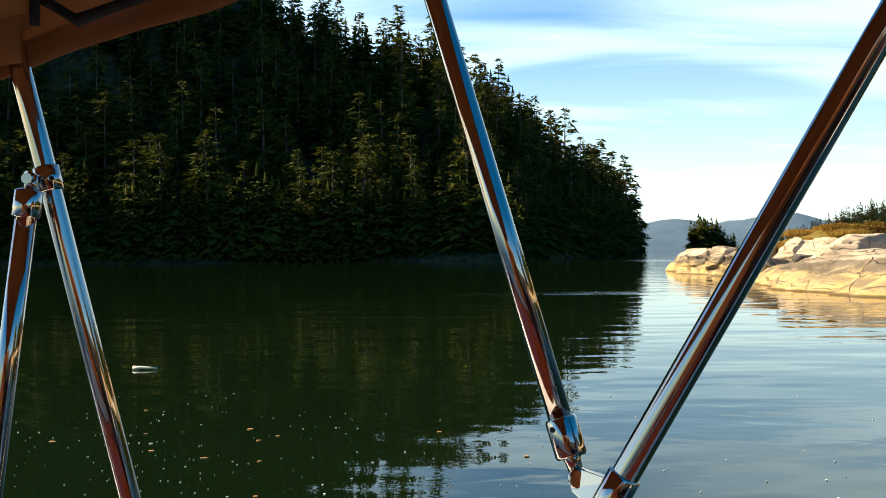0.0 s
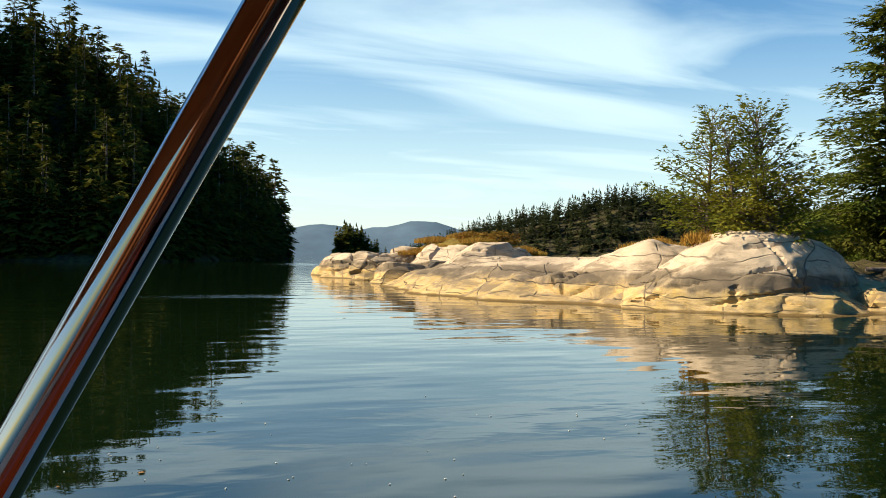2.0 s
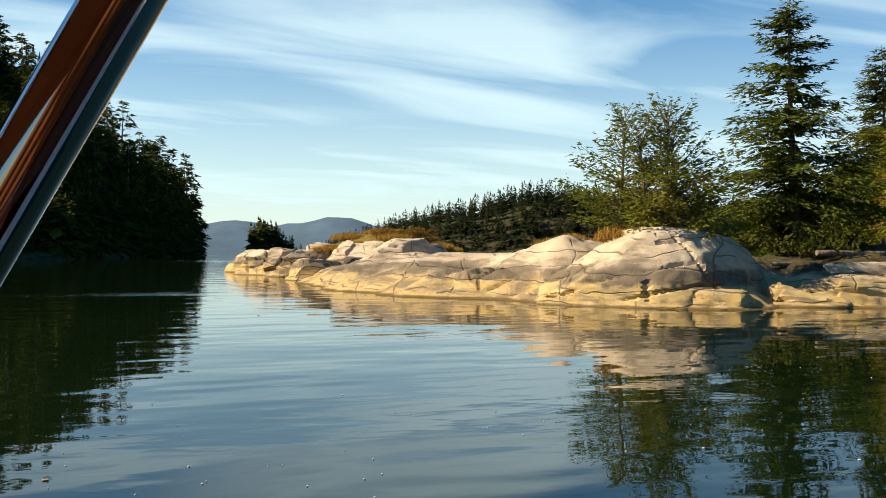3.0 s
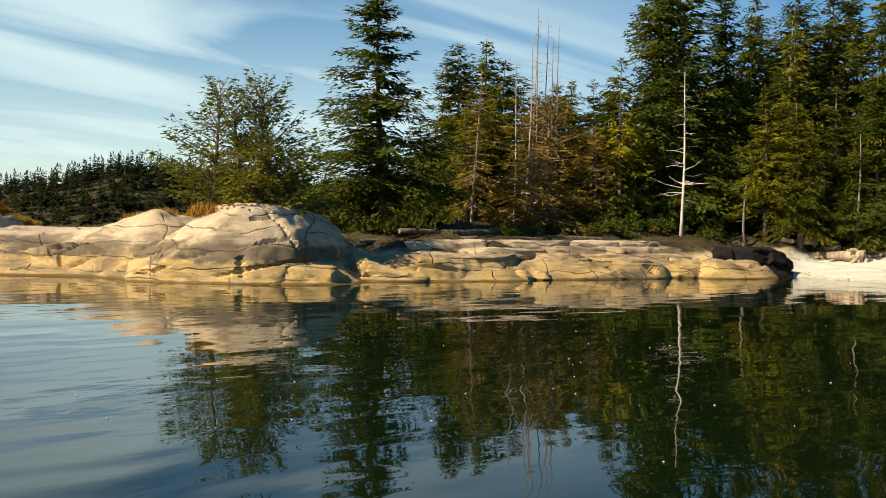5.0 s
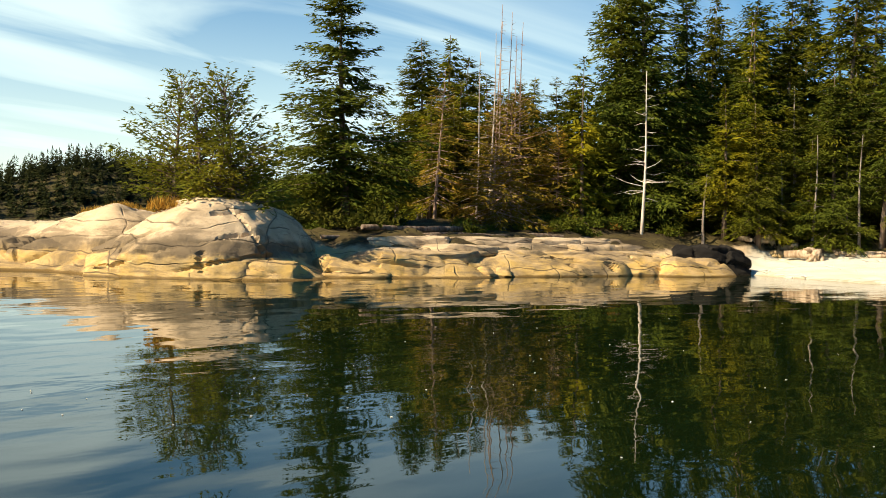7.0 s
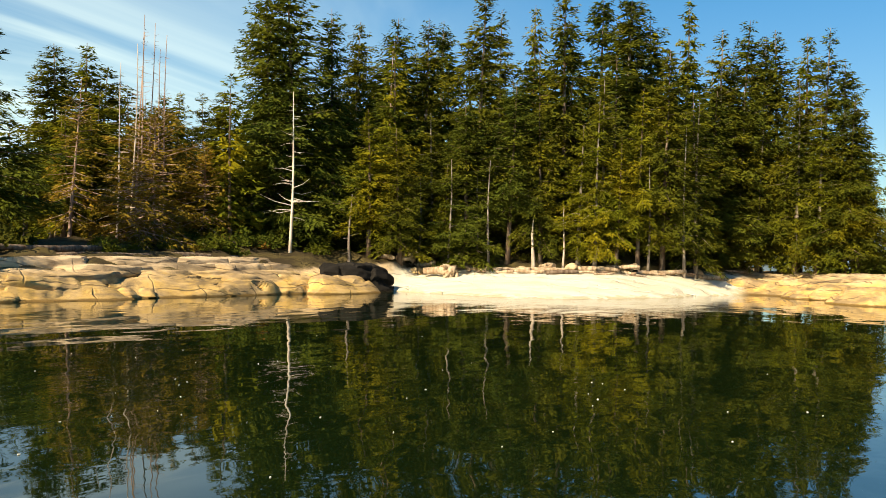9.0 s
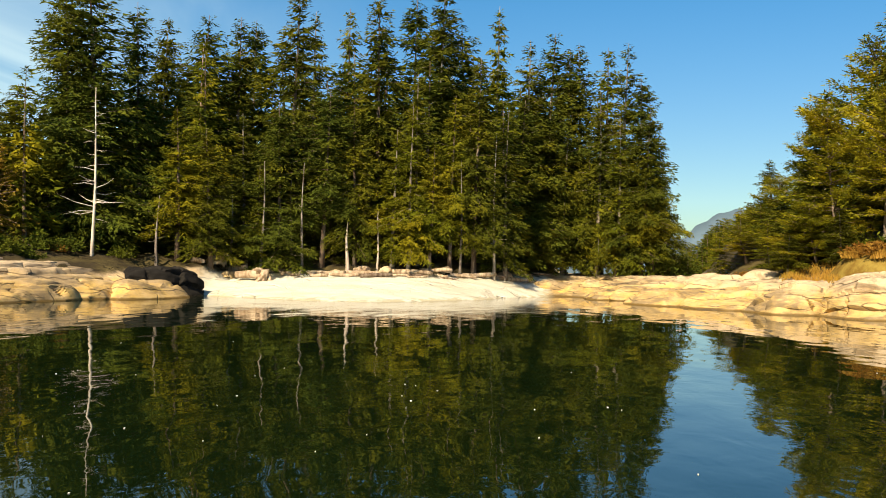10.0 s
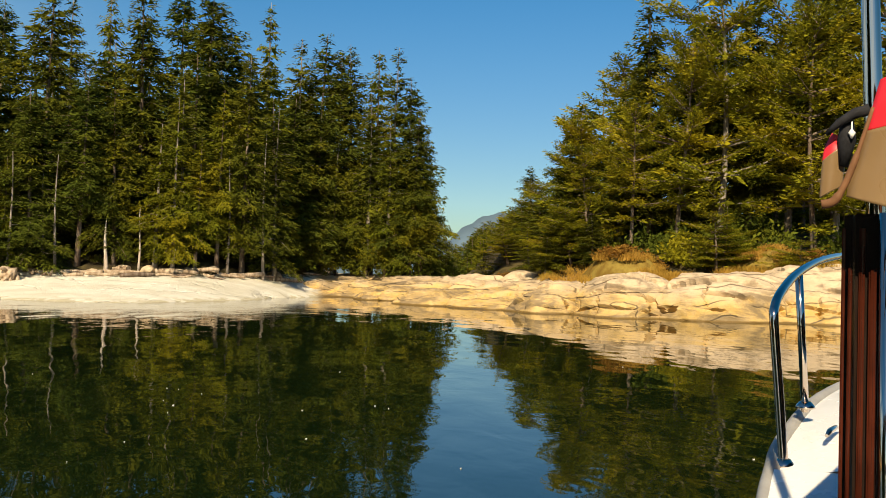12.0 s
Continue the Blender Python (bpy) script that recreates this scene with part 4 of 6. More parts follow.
# ---------------------------------------------------------------- far shores
def spire(seed, h, r, tiers, n, gap=0.12):
    """A conifer seen from afar: whorls of drooping boughs on a stem, each bough a bent leaf of two faces."""
    g = np.random.default_rng(seed)
    V, T = [], []
    for k in range(tiers):
        u = (k + g.uniform(-0.3, 0.3)) / tiers
        R = r * (1 - u) ** 0.62 * g.uniform(0.7, 1.2) * (0.75 + 0.25 * min(1, u * 5))
        a0 = g.uniform(0, 6.28)
        for i in range(n):
            if g.random() < gap:
                continue
            a = a0 + 6.283 * i / n + g.normal(0, 0.2)
            z = h * (0.05 + 0.95 * u) + g.normal(0, 0.25) * h / tiers
            L, w, dr = R * g.uniform(0.5, 1.15), R * g.uniform(0.18, 0.34), g.uniform(-0.05, 0.55)
            c, s_ = math.cos(a), math.sin(a)
            b = len(V)
            V += [(0, 0, z + 0.12 * R), (c * L * 0.55 - s_ * w, s_ * L * 0.55 + c * w, z - L * dr * 0.5 - 0.1 * w), (c * L, s_ * L, z - L * dr), (c * L * 0.55 + s_ * w, s_ * L * 0.55 - c * w, z - L * dr * 0.5 - 0.1 * w)]
            T += [(b, b + 1, b + 2), (b, b + 2, b + 3)]
    V += [(0.10 * r, 0, h * 0.9), (-0.05 * r, 0.08 * r, h * 0.9), (-0.05 * r, -0.08 * r, h * 0.9), (0, 0, h * 1.04)]
    b = len(V) - 4
    T += [(b, b + 1, b + 3), (b + 1, b + 2, b + 3), (b + 2, b, b + 3)]
    return np.array(V), np.array(T)


def far_bank(x, y):
    """The steep wooded hill across the bay."""
    ys = np.where(x < 15, 200 + 0.02 * (x + 60) ** 2 * (x < -60) * 0, 200 + (x - 15) * 2.62)
    d = y - ys + 3 * wave(x, y, 0.11, 2.0)
    # left end, out of view, is raised to throw shade on the lower slope
    top = np.interp(x, [-200, -110, -60, -45, 10, 25, 42, 58, 68, 74], [140, 125, 81, 65, 43.5, 34.5, 25, 14, 6, -1])
    z = 0.96 * top * step(d, -6, 84) + 1.2 * step(d, 0, 3) * (top > 0)
    return np.where(d < 0, d * 0.3, z) + 0.8 * wave(x, y, 0.2, 6.0) * step(d, 4, 20)


def make_hill():
    xs, ys = np.arange(-210, 78, 4.0), np.arange(190, 460, 4.0)
    X, Y = np.meshgrid(xs, ys, indexing="ij")
    v = np.stack([X, Y, far_bank(X, Y)], -1).reshape(-1, 3)
    ny = len(ys)
    i, j = np.meshgrid(np.arange(len(xs) - 1), np.arange(ny - 1), indexing="ij")
    a = (i * ny + j).ravel()
    q = np.stack([a, a + ny, a + ny + 1, a + 1], -1)
    q = q[v[q][:, :, 2].max(1) > -2]
    tagged(mesh_ob("hillside_ground", v, q, FLOOR, smooth=True), "steep shaded forest slope across the bay", "hillside", kind="structure")


make_hill()
HILL_TREE = dict(h=17, base=0.05, branches=86, needle=1.2, spacing=0.75, width=0.46, flat=1.2, vary=(0.75, 1.1), limb_r=0, core=1, frond=0.40, hang=0.4, sag=0.2, bend=0.2, trunk_r=0.3)
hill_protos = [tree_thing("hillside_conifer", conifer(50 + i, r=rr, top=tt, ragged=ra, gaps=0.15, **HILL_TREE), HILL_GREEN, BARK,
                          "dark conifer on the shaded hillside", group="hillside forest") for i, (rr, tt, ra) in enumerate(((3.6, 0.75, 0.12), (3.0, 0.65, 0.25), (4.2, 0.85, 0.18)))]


def hill_forest(n, seed):
    r = random.Random(seed)
    cells, made = {}, 0
    for _ in range(n * 30):
        if made >= n:
            break
        x = r.uniform(-135, 70)
        ys = 200 if x < 15 else 200 + (x - 15) * 2.62
        d = abs(r.gauss(0, 42)) + 0.5
        y = ys + d
        z = float(far_bank(np.array([x]), np.array([y]))[0])
        key = (round(x / 4.2), round(y / 4.2))
        if z < 0.6 or d > 105 or key in cells:
            continue
        cells[key] = 1
        p = hill_protos[made % 3]
        s = r.uniform(0.8, 1.45) * (1 + 0.45 * float(step(np.array(x), 22, 52)))
        m = at_scale(x, y, z - 0.4, s, r.uniform(0, 6.28), r.uniform(0.9, 1.3))
        if made < 3:
            p.matrix_basis = m
        else:
            copy_thing(p, Matrix.Identity(4)).matrix_basis = m
        made += 1


hill_forest(297, 8)


def woods(name, label, spots, seed, h, r, mat, tiers, n, taper=None):
    """Many far trees as one object."""
    g = np.random.default_rng(seed)
    kinds = [spire(seed + i, h, r, tiers, n) for i in range(4)]
    V, Q, k = [], [], 0
    for x, y, z in spots:
        v, q = kinds[g.integers(4)]
        a, s = g.uniform(0, 6.28), g.uniform(0.65, 1.25) * (1 if taper is None else float(np.interp(math.degrees(math.atan2(x, y)), *taper)))
        rot = np.array([[math.cos(a), -math.sin(a), 0], [math.sin(a), math.cos(a), 0], [0, 0, 1]])
        V.append((v * s) @ rot.T + (x, y, z))
        Q.append(q + k)
        k += len(v)
    return tagged(mesh_ob(name, np.concatenate(V), np.concatenate(Q), mat), label, "forest", kind="stuff")


def hill_back(n, seed):
    r = random.Random(seed)
    out = []
    while len(out) < n:
        x = r.uniform(-150, 72)
        ys = 200 if x < 15 else 200 + (x - 15) * 2.62
        d = r.uniform(1, 120)
        z = float(far_bank(np.array([x]), np.array([ys + d]))[0])
        if z > 0.6:
            out.append((x, ys + d, z - 0.5))
    for i in range(150):
        x = -150 + i * 1.45
        out.append((x, 201 if x < 15 else 201 + (x - 15) * 2.62, 0.3))
    return out


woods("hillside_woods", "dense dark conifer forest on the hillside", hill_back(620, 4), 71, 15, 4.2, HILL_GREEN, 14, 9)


def ridge_spots(n, seed, az, dist, base):
    """Random places over a low far ridge given by azimuths, distances and a height profile."""
    r = random.Random(seed)
    out = []
    for _ in range(n):
        a, d = r.uniform(*az), r.uniform(*dist)
        z = np.interp(a, base[0], base[1]) * min(1, (d - dist[0]) / (0.5 * (dist[1] - dist[0])))
        out.append((d * math.sin(radians(a)), d * math.cos(radians(a)), max(z, 0.3) - 0.5))
    return out


PROFILE = ([17, 20, 24, 28, 31, 34, 38, 42, 60], [0.5, 6, 12.5, 17, 23, 21, 16, 16, 16])


def ridge_ground(name, label, az, dist, base, mat):
    na, nd = 40, 6
    v, f = [], []
    for i in range(na + 1):
        a = az[0] + (az[1] - az[0]) * i / na
        for j in range(nd + 1):
            d = dist[0] - 8 + (dist[1] - dist[0] + 60) * j / nd
            z = np.interp(a, base[0], base[1]) * min(1, max(0, d - dist[0]) / (0.5 * (dist[1] - dist[0]))) - (0.6 if j == 0 else 0)
            v.append((d * math.sin(radians(a)), d * math.cos(radians(a)), z))
    for i in range(na):
        for j in range(nd):
            k = i * (nd + 1) + j
            f.append((k, k + nd + 1, k + nd + 2, k + 1))
    return tagged(mesh_ob(name, v, f, mat, smooth=True), label, "hillside", kind="structure")


ridge_ground("far_ridge_ground", "low wooded ridge beyond the point", (16, 62), (330, 430), PROFILE, FLOOR)
woods("far_ridge_woods", "far conifer forest on a low ridge", ridge_spots(1900, 9, (17.5, 60), (332, 425), PROFILE), 81, 8.0, 2.9, FAR_GREEN, 7, 7, ([17, 20, 24, 27], [0.22, 0.5, 0.85, 1.0]))
ISLET = ([13.9, 14.6, 16.2, 17.6], [0.8, 2.2, 2.0, 0.6])
ridge_ground("islet_ground", "small wooded islet far across the water", (13.8, 17.7), (300, 320), ISLET, FLOOR)
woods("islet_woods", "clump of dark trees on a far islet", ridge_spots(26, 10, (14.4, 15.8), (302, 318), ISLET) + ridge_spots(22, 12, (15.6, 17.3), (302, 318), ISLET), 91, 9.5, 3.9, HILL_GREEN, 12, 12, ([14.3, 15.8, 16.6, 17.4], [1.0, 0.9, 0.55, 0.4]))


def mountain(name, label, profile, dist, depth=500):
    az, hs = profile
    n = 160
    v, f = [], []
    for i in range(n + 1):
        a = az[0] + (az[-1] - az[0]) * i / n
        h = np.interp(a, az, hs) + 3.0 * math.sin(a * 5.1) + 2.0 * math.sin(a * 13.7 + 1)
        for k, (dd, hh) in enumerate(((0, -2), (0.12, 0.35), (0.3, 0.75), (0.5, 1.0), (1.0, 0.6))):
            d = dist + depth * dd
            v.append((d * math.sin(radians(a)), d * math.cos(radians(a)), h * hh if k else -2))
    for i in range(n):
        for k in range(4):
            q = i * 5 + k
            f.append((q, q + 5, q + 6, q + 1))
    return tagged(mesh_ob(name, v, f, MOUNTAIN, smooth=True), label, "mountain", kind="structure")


mountain("mountain_north", "far mountains on the horizon, haze painted into their blue", ([-60, -30, 5, 11, 12.5, 13.6, 14.5, 16, 17.5, 19.5, 22, 30, 60], [120, 110, 70, 80, 88, 98, 88, 80, 92, 112, 80, 70, 60]), 2800)
mountain("mountain_east", "far mountains on the horizon, haze painted into their blue", ([80, 93, 95.8, 96.6, 97.2, 97.9, 99.4, 102, 110, 130], [40, 60, 80, 92, 96, 136, 178, 190, 170, 120]), 2800)


# ---------------------------------------------------------------- the small cedar on the dome
def dome_cedar():
    root = tagged(new("small_cedar"), "sparse two-stemmed cedar growing on the granite dome", "tree")
    for x, y, h, r, seed, n in ((-0.75, 0.70, 5.4, 2.5, 301, 105), (-0.05, -0.1, 4.8, 2.4, 303, 74), (0.45, -0.42, 5.4, 2.9, 302, 110), (1.05, -1.0, 4.2, 3.0, 304, 88)):
        pieces, (cv, cf) = conifer(seed, h=h, r=r, base=0.12, branches=n, split=True, rise=30, droop=14, sag=0.02, gaps=0.2, top=0.62, bend=0.22, trunk_r=0.12, limb_r=0.032, limb_step=1, vary=(0.4, 1.15), core=0,
                                   spacing=0.20, needle=0.25, width=0.38, frond=0.34, hang=0.2, start=0.30, ragged=0.35)
        crown = mesh_ob("crown", cv, cf, CEDAR_THIN, root)
        crown.location = (x, y, 0)
        for i, (v, f) in enumerate(pieces):
            mesh_ob("limb" if i else "stem", v, f, BARK, root, True).location = (x, y, 0)
    root.location = (24.4, 32.0, 2.35)


CEDAR_THIN = foliage_mat("thin_cedar_sprays", (0.055, 0.075, 0.012), (0.180, 0.205, 0.026), (0.270, 0.235, 0.028), 0.4, 0.35)
dome_cedar()


# ---------------------------------------------------------------- dead trees
def snag(name, x, y, top, seed, lean=0.02, r=0.14, stubs=26, reach=1.5, mat=DEADWOOD, label="bleached dead tree with bare broken limbs", low=0.15):
    g = random.Random(seed)
    z0 = ground_z(x, y)
    h = top - z0
    root = tagged(new(name), label, "dead tree", "dead trees on the point")
    root.location = (x, y, z0)
    ks = [i / 10 for i in range(11)]
    ph = g.uniform(0, 6)
    mid = [(lean * h * k + 0.06 * math.sin(4 * k + ph), 0.05 * math.cos(5 * k + ph), h * k - (0.4 if k == 0 else 0)) for k in ks]
    tube("trunk", mid, [r * (1.3 if k == 0 else 1) * (1 - 0.9 * k) + 0.008 for k in ks], mat, root, 8)
    for _ in range(stubs):
        k = g.uniform(low, 0.96)
        i = min(9, int(k * 10))
        b = Vector(mid[i]).lerp(Vector(mid[i + 1]), k * 10 - i)
        a, L = g.uniform(0, 6.28), reach * (1.05 - k) * g.uniform(0.35, 1.2) + 0.12
        d = Vector((math.cos(a), math.sin(a), g.uniform(-0.25, 0.35)))
        bend = Vector((g.uniform(-0.3, 0.3), g.uniform(-0.3, 0.3), g.uniform(-0.35, 0.45)))
        rr = 0.035 * (1.1 - k) * (r / 0.14) + 0.008
        v, f = tube_arrays([b, b + d * L * 0.5, b + d * L + bend * L * 0.45], [rr, rr * 0.6, 0.004], 4)
        mesh_ob("limb", v, f, mat, root)
    return root


GREYWOOD = bark_mat("grey_deadwood", (0.30, 0.24, 0.19), (0.54, 0.45, 0.37))
snag("dead_tree", 51.2, 26.2, 11.45, 1, lean=0.018, r=0.088, stubs=40, reach=2.1, low=0.12)
snag("dead_tree", 45.5, 33.0, 13.4, 2, stubs=34, reach=1.9, r=0.06, mat=GREYWOOD)
snag("dead_tree", 45.0, 33.6, 12.3, 3, stubs=28, reach=1.8, r=0.055, mat=GREYWOOD)
REDWOOD = bark_mat("reddish_dead_bark", (0.22, 0.14, 0.105), (0.42, 0.30, 0.24))
for _x, _y, _t, _s in ((47.0, 33.6, 15.4, 4), (47.4, 34.0, 14.5, 5), (48.1, 33.8, 15.2, 6), (48.6, 33.2, 14.6, 7), (49.2, 34.0, 13.9, 8)):
    snag("dead_tree", _x, _y, _t, _s, r=0.06, stubs=54, reach=1.3, mat=REDWOOD, label="thin reddish-grey dead spire with fine bare twigs")
snag("dead_tree", 60.2, 23.6, 15.9, 9, r=0.12, stubs=26, reach=0.8, mat=REDWOOD, label="thin reddish-grey dead spire with fine bare twigs", low=0.6)
snag("dead_tree", 62.0, 4.6, 10.5, 10, lean=0.06, r=0.10, stubs=16, reach=0.7, mat=GREYWOOD)
snag("dead_tree", 61.6, 9.6, 9.0, 11, lean=0.01, r=0.09, stubs=20, reach=1.2, mat=GREYWOOD)
snag("dead_tree", 58.6, 13.4, 4.6, 12, lean=0.02, r=0.13, stubs=3, reach=0.4, mat=GREYWOOD, label="short broken bleached stump at the edge of the sand")
snag("dead_tree", 58.9, 11.6, 5.2, 13, lean=0.12, r=0.07, stubs=5, reach=0.5, mat=GREYWOOD)
for _x, _y, _t, _s in ((57.4, 20.4, 7.0, 14), (57.0, 18.3, 8.0, 15), (58.6, 17.0, 7.5, 16), (57.6, 16.0, 8.0, 17), (60.6, 6.6, 8.5, 18), (53.4, 23.4, 5.6, 19)):
    snag("dead_tree", _x, _y, _t, _s, r=0.085, stubs=9, reach=0.9, mat=BARK_GREY, label="slim grey bare trunk at the edge of the forest")


def thin_tree(x, y, top, seed, r, label):
    z = ground_z(x, y)
    pieces, (cv, cf) = conifer(seed, h=top - z, r=r, base=0.10, branches=95, core=0, rise=8, droop=14, sag=0.20, gaps=0.15, top=0.55, limb_r=0.034, limb_step=1, split=True, spacing=0.27, needle=0.32, width=0.36, frond=0.30, hang=0.35, start=0.25, ragged=0.45)
    root = tagged(new("half_dead_cedar"), label, "tree")
    mesh_ob("crown", cv, cf, BROWN_CEDAR, root)
    for i, (v, f) in enumerate(pieces):
        mesh_ob("limb" if i else "trunk", v, f, REDWOOD, root, True)
    root.location = (x, y, z)


thin_tree(46.8, 32.4, 9.8, 401, 4.6, "half dead brownish cedar full of bare twigs")
thin_tree(49.2, 33.9, 9.6, 404, 3.4, "half dead brownish cedar full of bare twigs")
thin_tree(44.6, 31.9, 6.8, 405, 2.8, "low brownish cedar with sparse dry sprays")
thin_tree(43.2, 35.2, 11.2, 402, 1.8, "thin ragged cedar with sparse brown sprays")
thin_tree(49.6, 31.2, 8.2, 403, 2.6, "half dead brownish cedar full of bare twigs")


# ---------------------------------------------------------------- shrubs and grass
def bush_mesh(seed, n, leaf, squash=0.8):
    g = np.random.default_rng(seed)
    c = unit(g.normal(0, 1, (14, 3))) * g.uniform(0.2, 0.75, (14, 1)) * (1, 1, squash)
    c[:, 2] = np.abs(c[:, 2])
    k = g.integers(0, 14, n)
    p = c[k] + unit(g.normal(0, 1, (n, 3))) * g.uniform(0.12, 0.42, (n, 1))
    p[:, 2] = np.abs(p[:, 2]) + 0.03
    d = unit(p * (1, 1, 0.6) + g.normal(0, 0.5, (n, 3)))
    w = unit(np.cross(d, g.normal(0, 1, (n, 3))))
    L = leaf * g.uniform(0.6, 1.3, (n, 1))
    V = np.stack([p - d * L * 0.4, p + w * L * 0.22, p + d * L * 0.6, p - w * L * 0.22], 1).reshape(-1, 3)
    stems = []
    for i in range(9):
        q = c[i]
        stems.append(tube_arrays([(q[0] * 0.08, q[1] * 0.08, -0.25), (q[0] * 0.5, q[1] * 0.5, q[2] * 0.55), tuple(q)], [0.03, 0.02, 0.006], 4))
    return joined(stems), (V, np.arange(n * 4).reshape(-1, 4))


def shrub_kind(seed, mat, label, n=520, leaf=0.18):
    return tree_thing("shrub", bush_mesh(seed, n, leaf), mat, BARK, label, "shrub", "shrubs along the shore")


shrubs = {"green": shrub_kind(1, GREEN_SHRUB, "leafy green shrub at the forest edge"), "dark": shrub_kind(2, FIR, "dark green understorey bush below the trees"),
          "rust": shrub_kind(3, RUST_SHRUB, "rust coloured dry shrub on the bank"), "pine": shrub_kind(4, PINE, "low spreading pine bush on the granite bank", 1100)}
used_shrubs = set()


def shrub(kind, x, y, size, tall=0.8, dz=0.0):
    m = Matrix.Translation((x, y, ground_z(x, y) + dz)) @ Euler((0, 0, x * 7 + y * 3)).to_matrix().to_4x4() @ Matrix.Diagonal((size, size, size * tall, 1))
    if kind not in used_shrubs:
        used_shrubs.add(kind)
        shrubs[kind].matrix_basis = m
    else:
        copy_thing(shrubs[kind], Matrix.Identity(4)).matrix_basis = m


_r = random.Random(23)
for _i in range(26):      # edge of the woods behind the ledges
    _t = _r.random()
    shrub(_r.choice(["dark", "dark", "rust", "dark"]), 31 + 20 * _t + _r.uniform(-1, 1), 32.2 - 5.0 * _t + _r.uniform(0.0, 3.4), _r.uniform(0.6, 1.2), _r.uniform(0.5, 0.9))
for _i in range(46):      # edge of the woods behind the sand
    _t = _r.random()
    shrub(_r.choice(["dark", "dark", "dark", "green"]), 59.5 + 9 * max(0, _t - 0.55) / 0.45 + _r.uniform(0.8, 4), 21 - 20 * _t + _r.uniform(-0.8, 0.8), _r.uniform(0.6, 1.4), _r.uniform(0.7, 1.3))
for _x, _y, _s in ((31.2, 35.0, 1.6), (32.4, 36.2, 1.9), (33.2, 34.0, 1.5), (34.6, 32.2, 1.6), (29.6, 36.6, 1.4), (30.2, 33.6, 1.0), (37.0, 33.4, 1.4)):
    shrub("green", _x, _y, _s, 1.1)
for _x, _y, _s, _h in ((44.4, -17.3, 0.9, 0.35), (51.0, -20.0, 1.6, 1.0), (52.6, -19.0, 1.5, 1.2)):
    shrub("pine", _x, _y, _s, _h)
for _x, _y, _s in ((50.6, -21.6, 1.7), (52.4, -21.2, 1.8), (54.2, -19.6, 1.6), (48.8, -23.2, 1.6), (50.4, -23.8, 1.8), (47.6, -25.4, 1.6), (55.2, -18.0, 1.5), (57.4, -16.6, 1.4), (49.4, -26.6, 1.7)):
    shrub("dark", _x, _y, _s, 1.2)
for _x, _y, _s in ((52.2, -16.6, 1.5), (53.2, -17.2, 1.3), (51.4, -17.2, 1.2), (53.6, -15.8, 1.2), (60.4, -10.6, 0.7), (58.8, -10.9, 0.7)):
    shrub("rust", _x, _y, _s, 0.9)
for _i in range(34):      # below the pines
    shrub(_r.choice(["dark", "pine", "dark"]), 53.5 + _r.uniform(0, 9), -18 - _r.uniform(0, 16), _r.uniform(0.9, 1.9), _r.uniform(0.8, 1.5))
for _x, _y, _s in ((49.4, 28.4, 1.3), (50.6, 27.4, 1.2), (52.8, 25.2, 1.1), (48.2, 29.0, 1.2)):
    shrub("dark", _x, _y, _s, 0.9)
for _x, _y, _s in ((70.2, -4.2, 1.6), (70.6, -5.6, 1.7), (71.0, -7.0, 1.6), (72.0, -8.2, 1.6)):
    shrub("dark", _x, _y, _s, 1.2)
for _x, _y, _s in ((47.4, -22.6, 1.1), (48.6, -21.4, 1.0), (47.0, -24.2, 1.2), (51.4, -15.6, 1.3), (52.6, -15.0, 1.2), (53.4, -16.4, 1.2)):
    shrub("rust", _x, _y, _s, 0.8, 2.8 - ground_z(_x, _y))
shrub("rust", 22.9, 31.9, 0.75, 0.7, 1.6)
shrub("rust", 23.6, 31.4, 0.6, 0.7, 1.6)
for _x, _y, _s in ((28.6, 69.2, 1.5), (30.4, 68.6, 1.6), (31.6, 70.0, 1.6), (29.6, 71.2, 1.5)):
    shrub("rust", _x, _y, _s, 0.6, 3.2 - ground_z(_x, _y))
shrub("green", 25.4, 32.0, 0.8, 0.5, 1.5)


def grass(name, label, patches, seed, mat, tall=(0.12, 0.42)):
    """Blades over round patches of x, y, radius, blades, and the height they grow at."""
    g = np.random.default_rng(seed)
    V = []
    for x, y, r, n, z in patches:
        a, d = g.uniform(0, 6.28, n), r * np.sqrt(g.random(n))
        px, py = x + np.cos(a) * d, y + np.sin(a) * d
        pz = (land_height(px, py) if z is None else z - 0.25 * (d / r) ** 2) - 0.05
        h, w, t = g.uniform(*tall, n), g.uniform(0.015, 0.04, n), g.uniform(0, 6.28, n)
        lx, ly = g.normal(0, 0.3, n) * h, g.normal(0, 0.3, n) * h
        cx, cy = np.cos(t) * w, np.sin(t) * w
        V.append(np.stack([np.stack([px - cx, py - cy, pz], -1), np.stack([px + cx, py + cy, pz], -1), np.stack([px + lx, py + ly, pz + h], -1)], 1).reshape(-1, 3))
    V = np.concatenate(V)
    return tagged(mesh_ob(name, V, np.arange(len(V)).reshape(-1, 3), mat), label, "grass", kind="stuff")


def mound(x, y, rx, ry, h, seed):
    rock("grass_mound", x, y, rx, ry, h, 20, seed, "earth mound grown over with golden dry grass", mat=MOUND, level=4, blocky=0.0, power=2.0, lump=0.06, ledge=0.0, deep=0.0, facets=0, group="grassy mounds")
    return [(x + q[0] * rx, y + q[1] * ry, 0.34 * min(rx, ry), int(900 * rx * ry / 9), h * (1 - q[0] ** 2 - q[1] ** 2) ** 0.5 - 0.02) for q in MOUND_SPOTS]


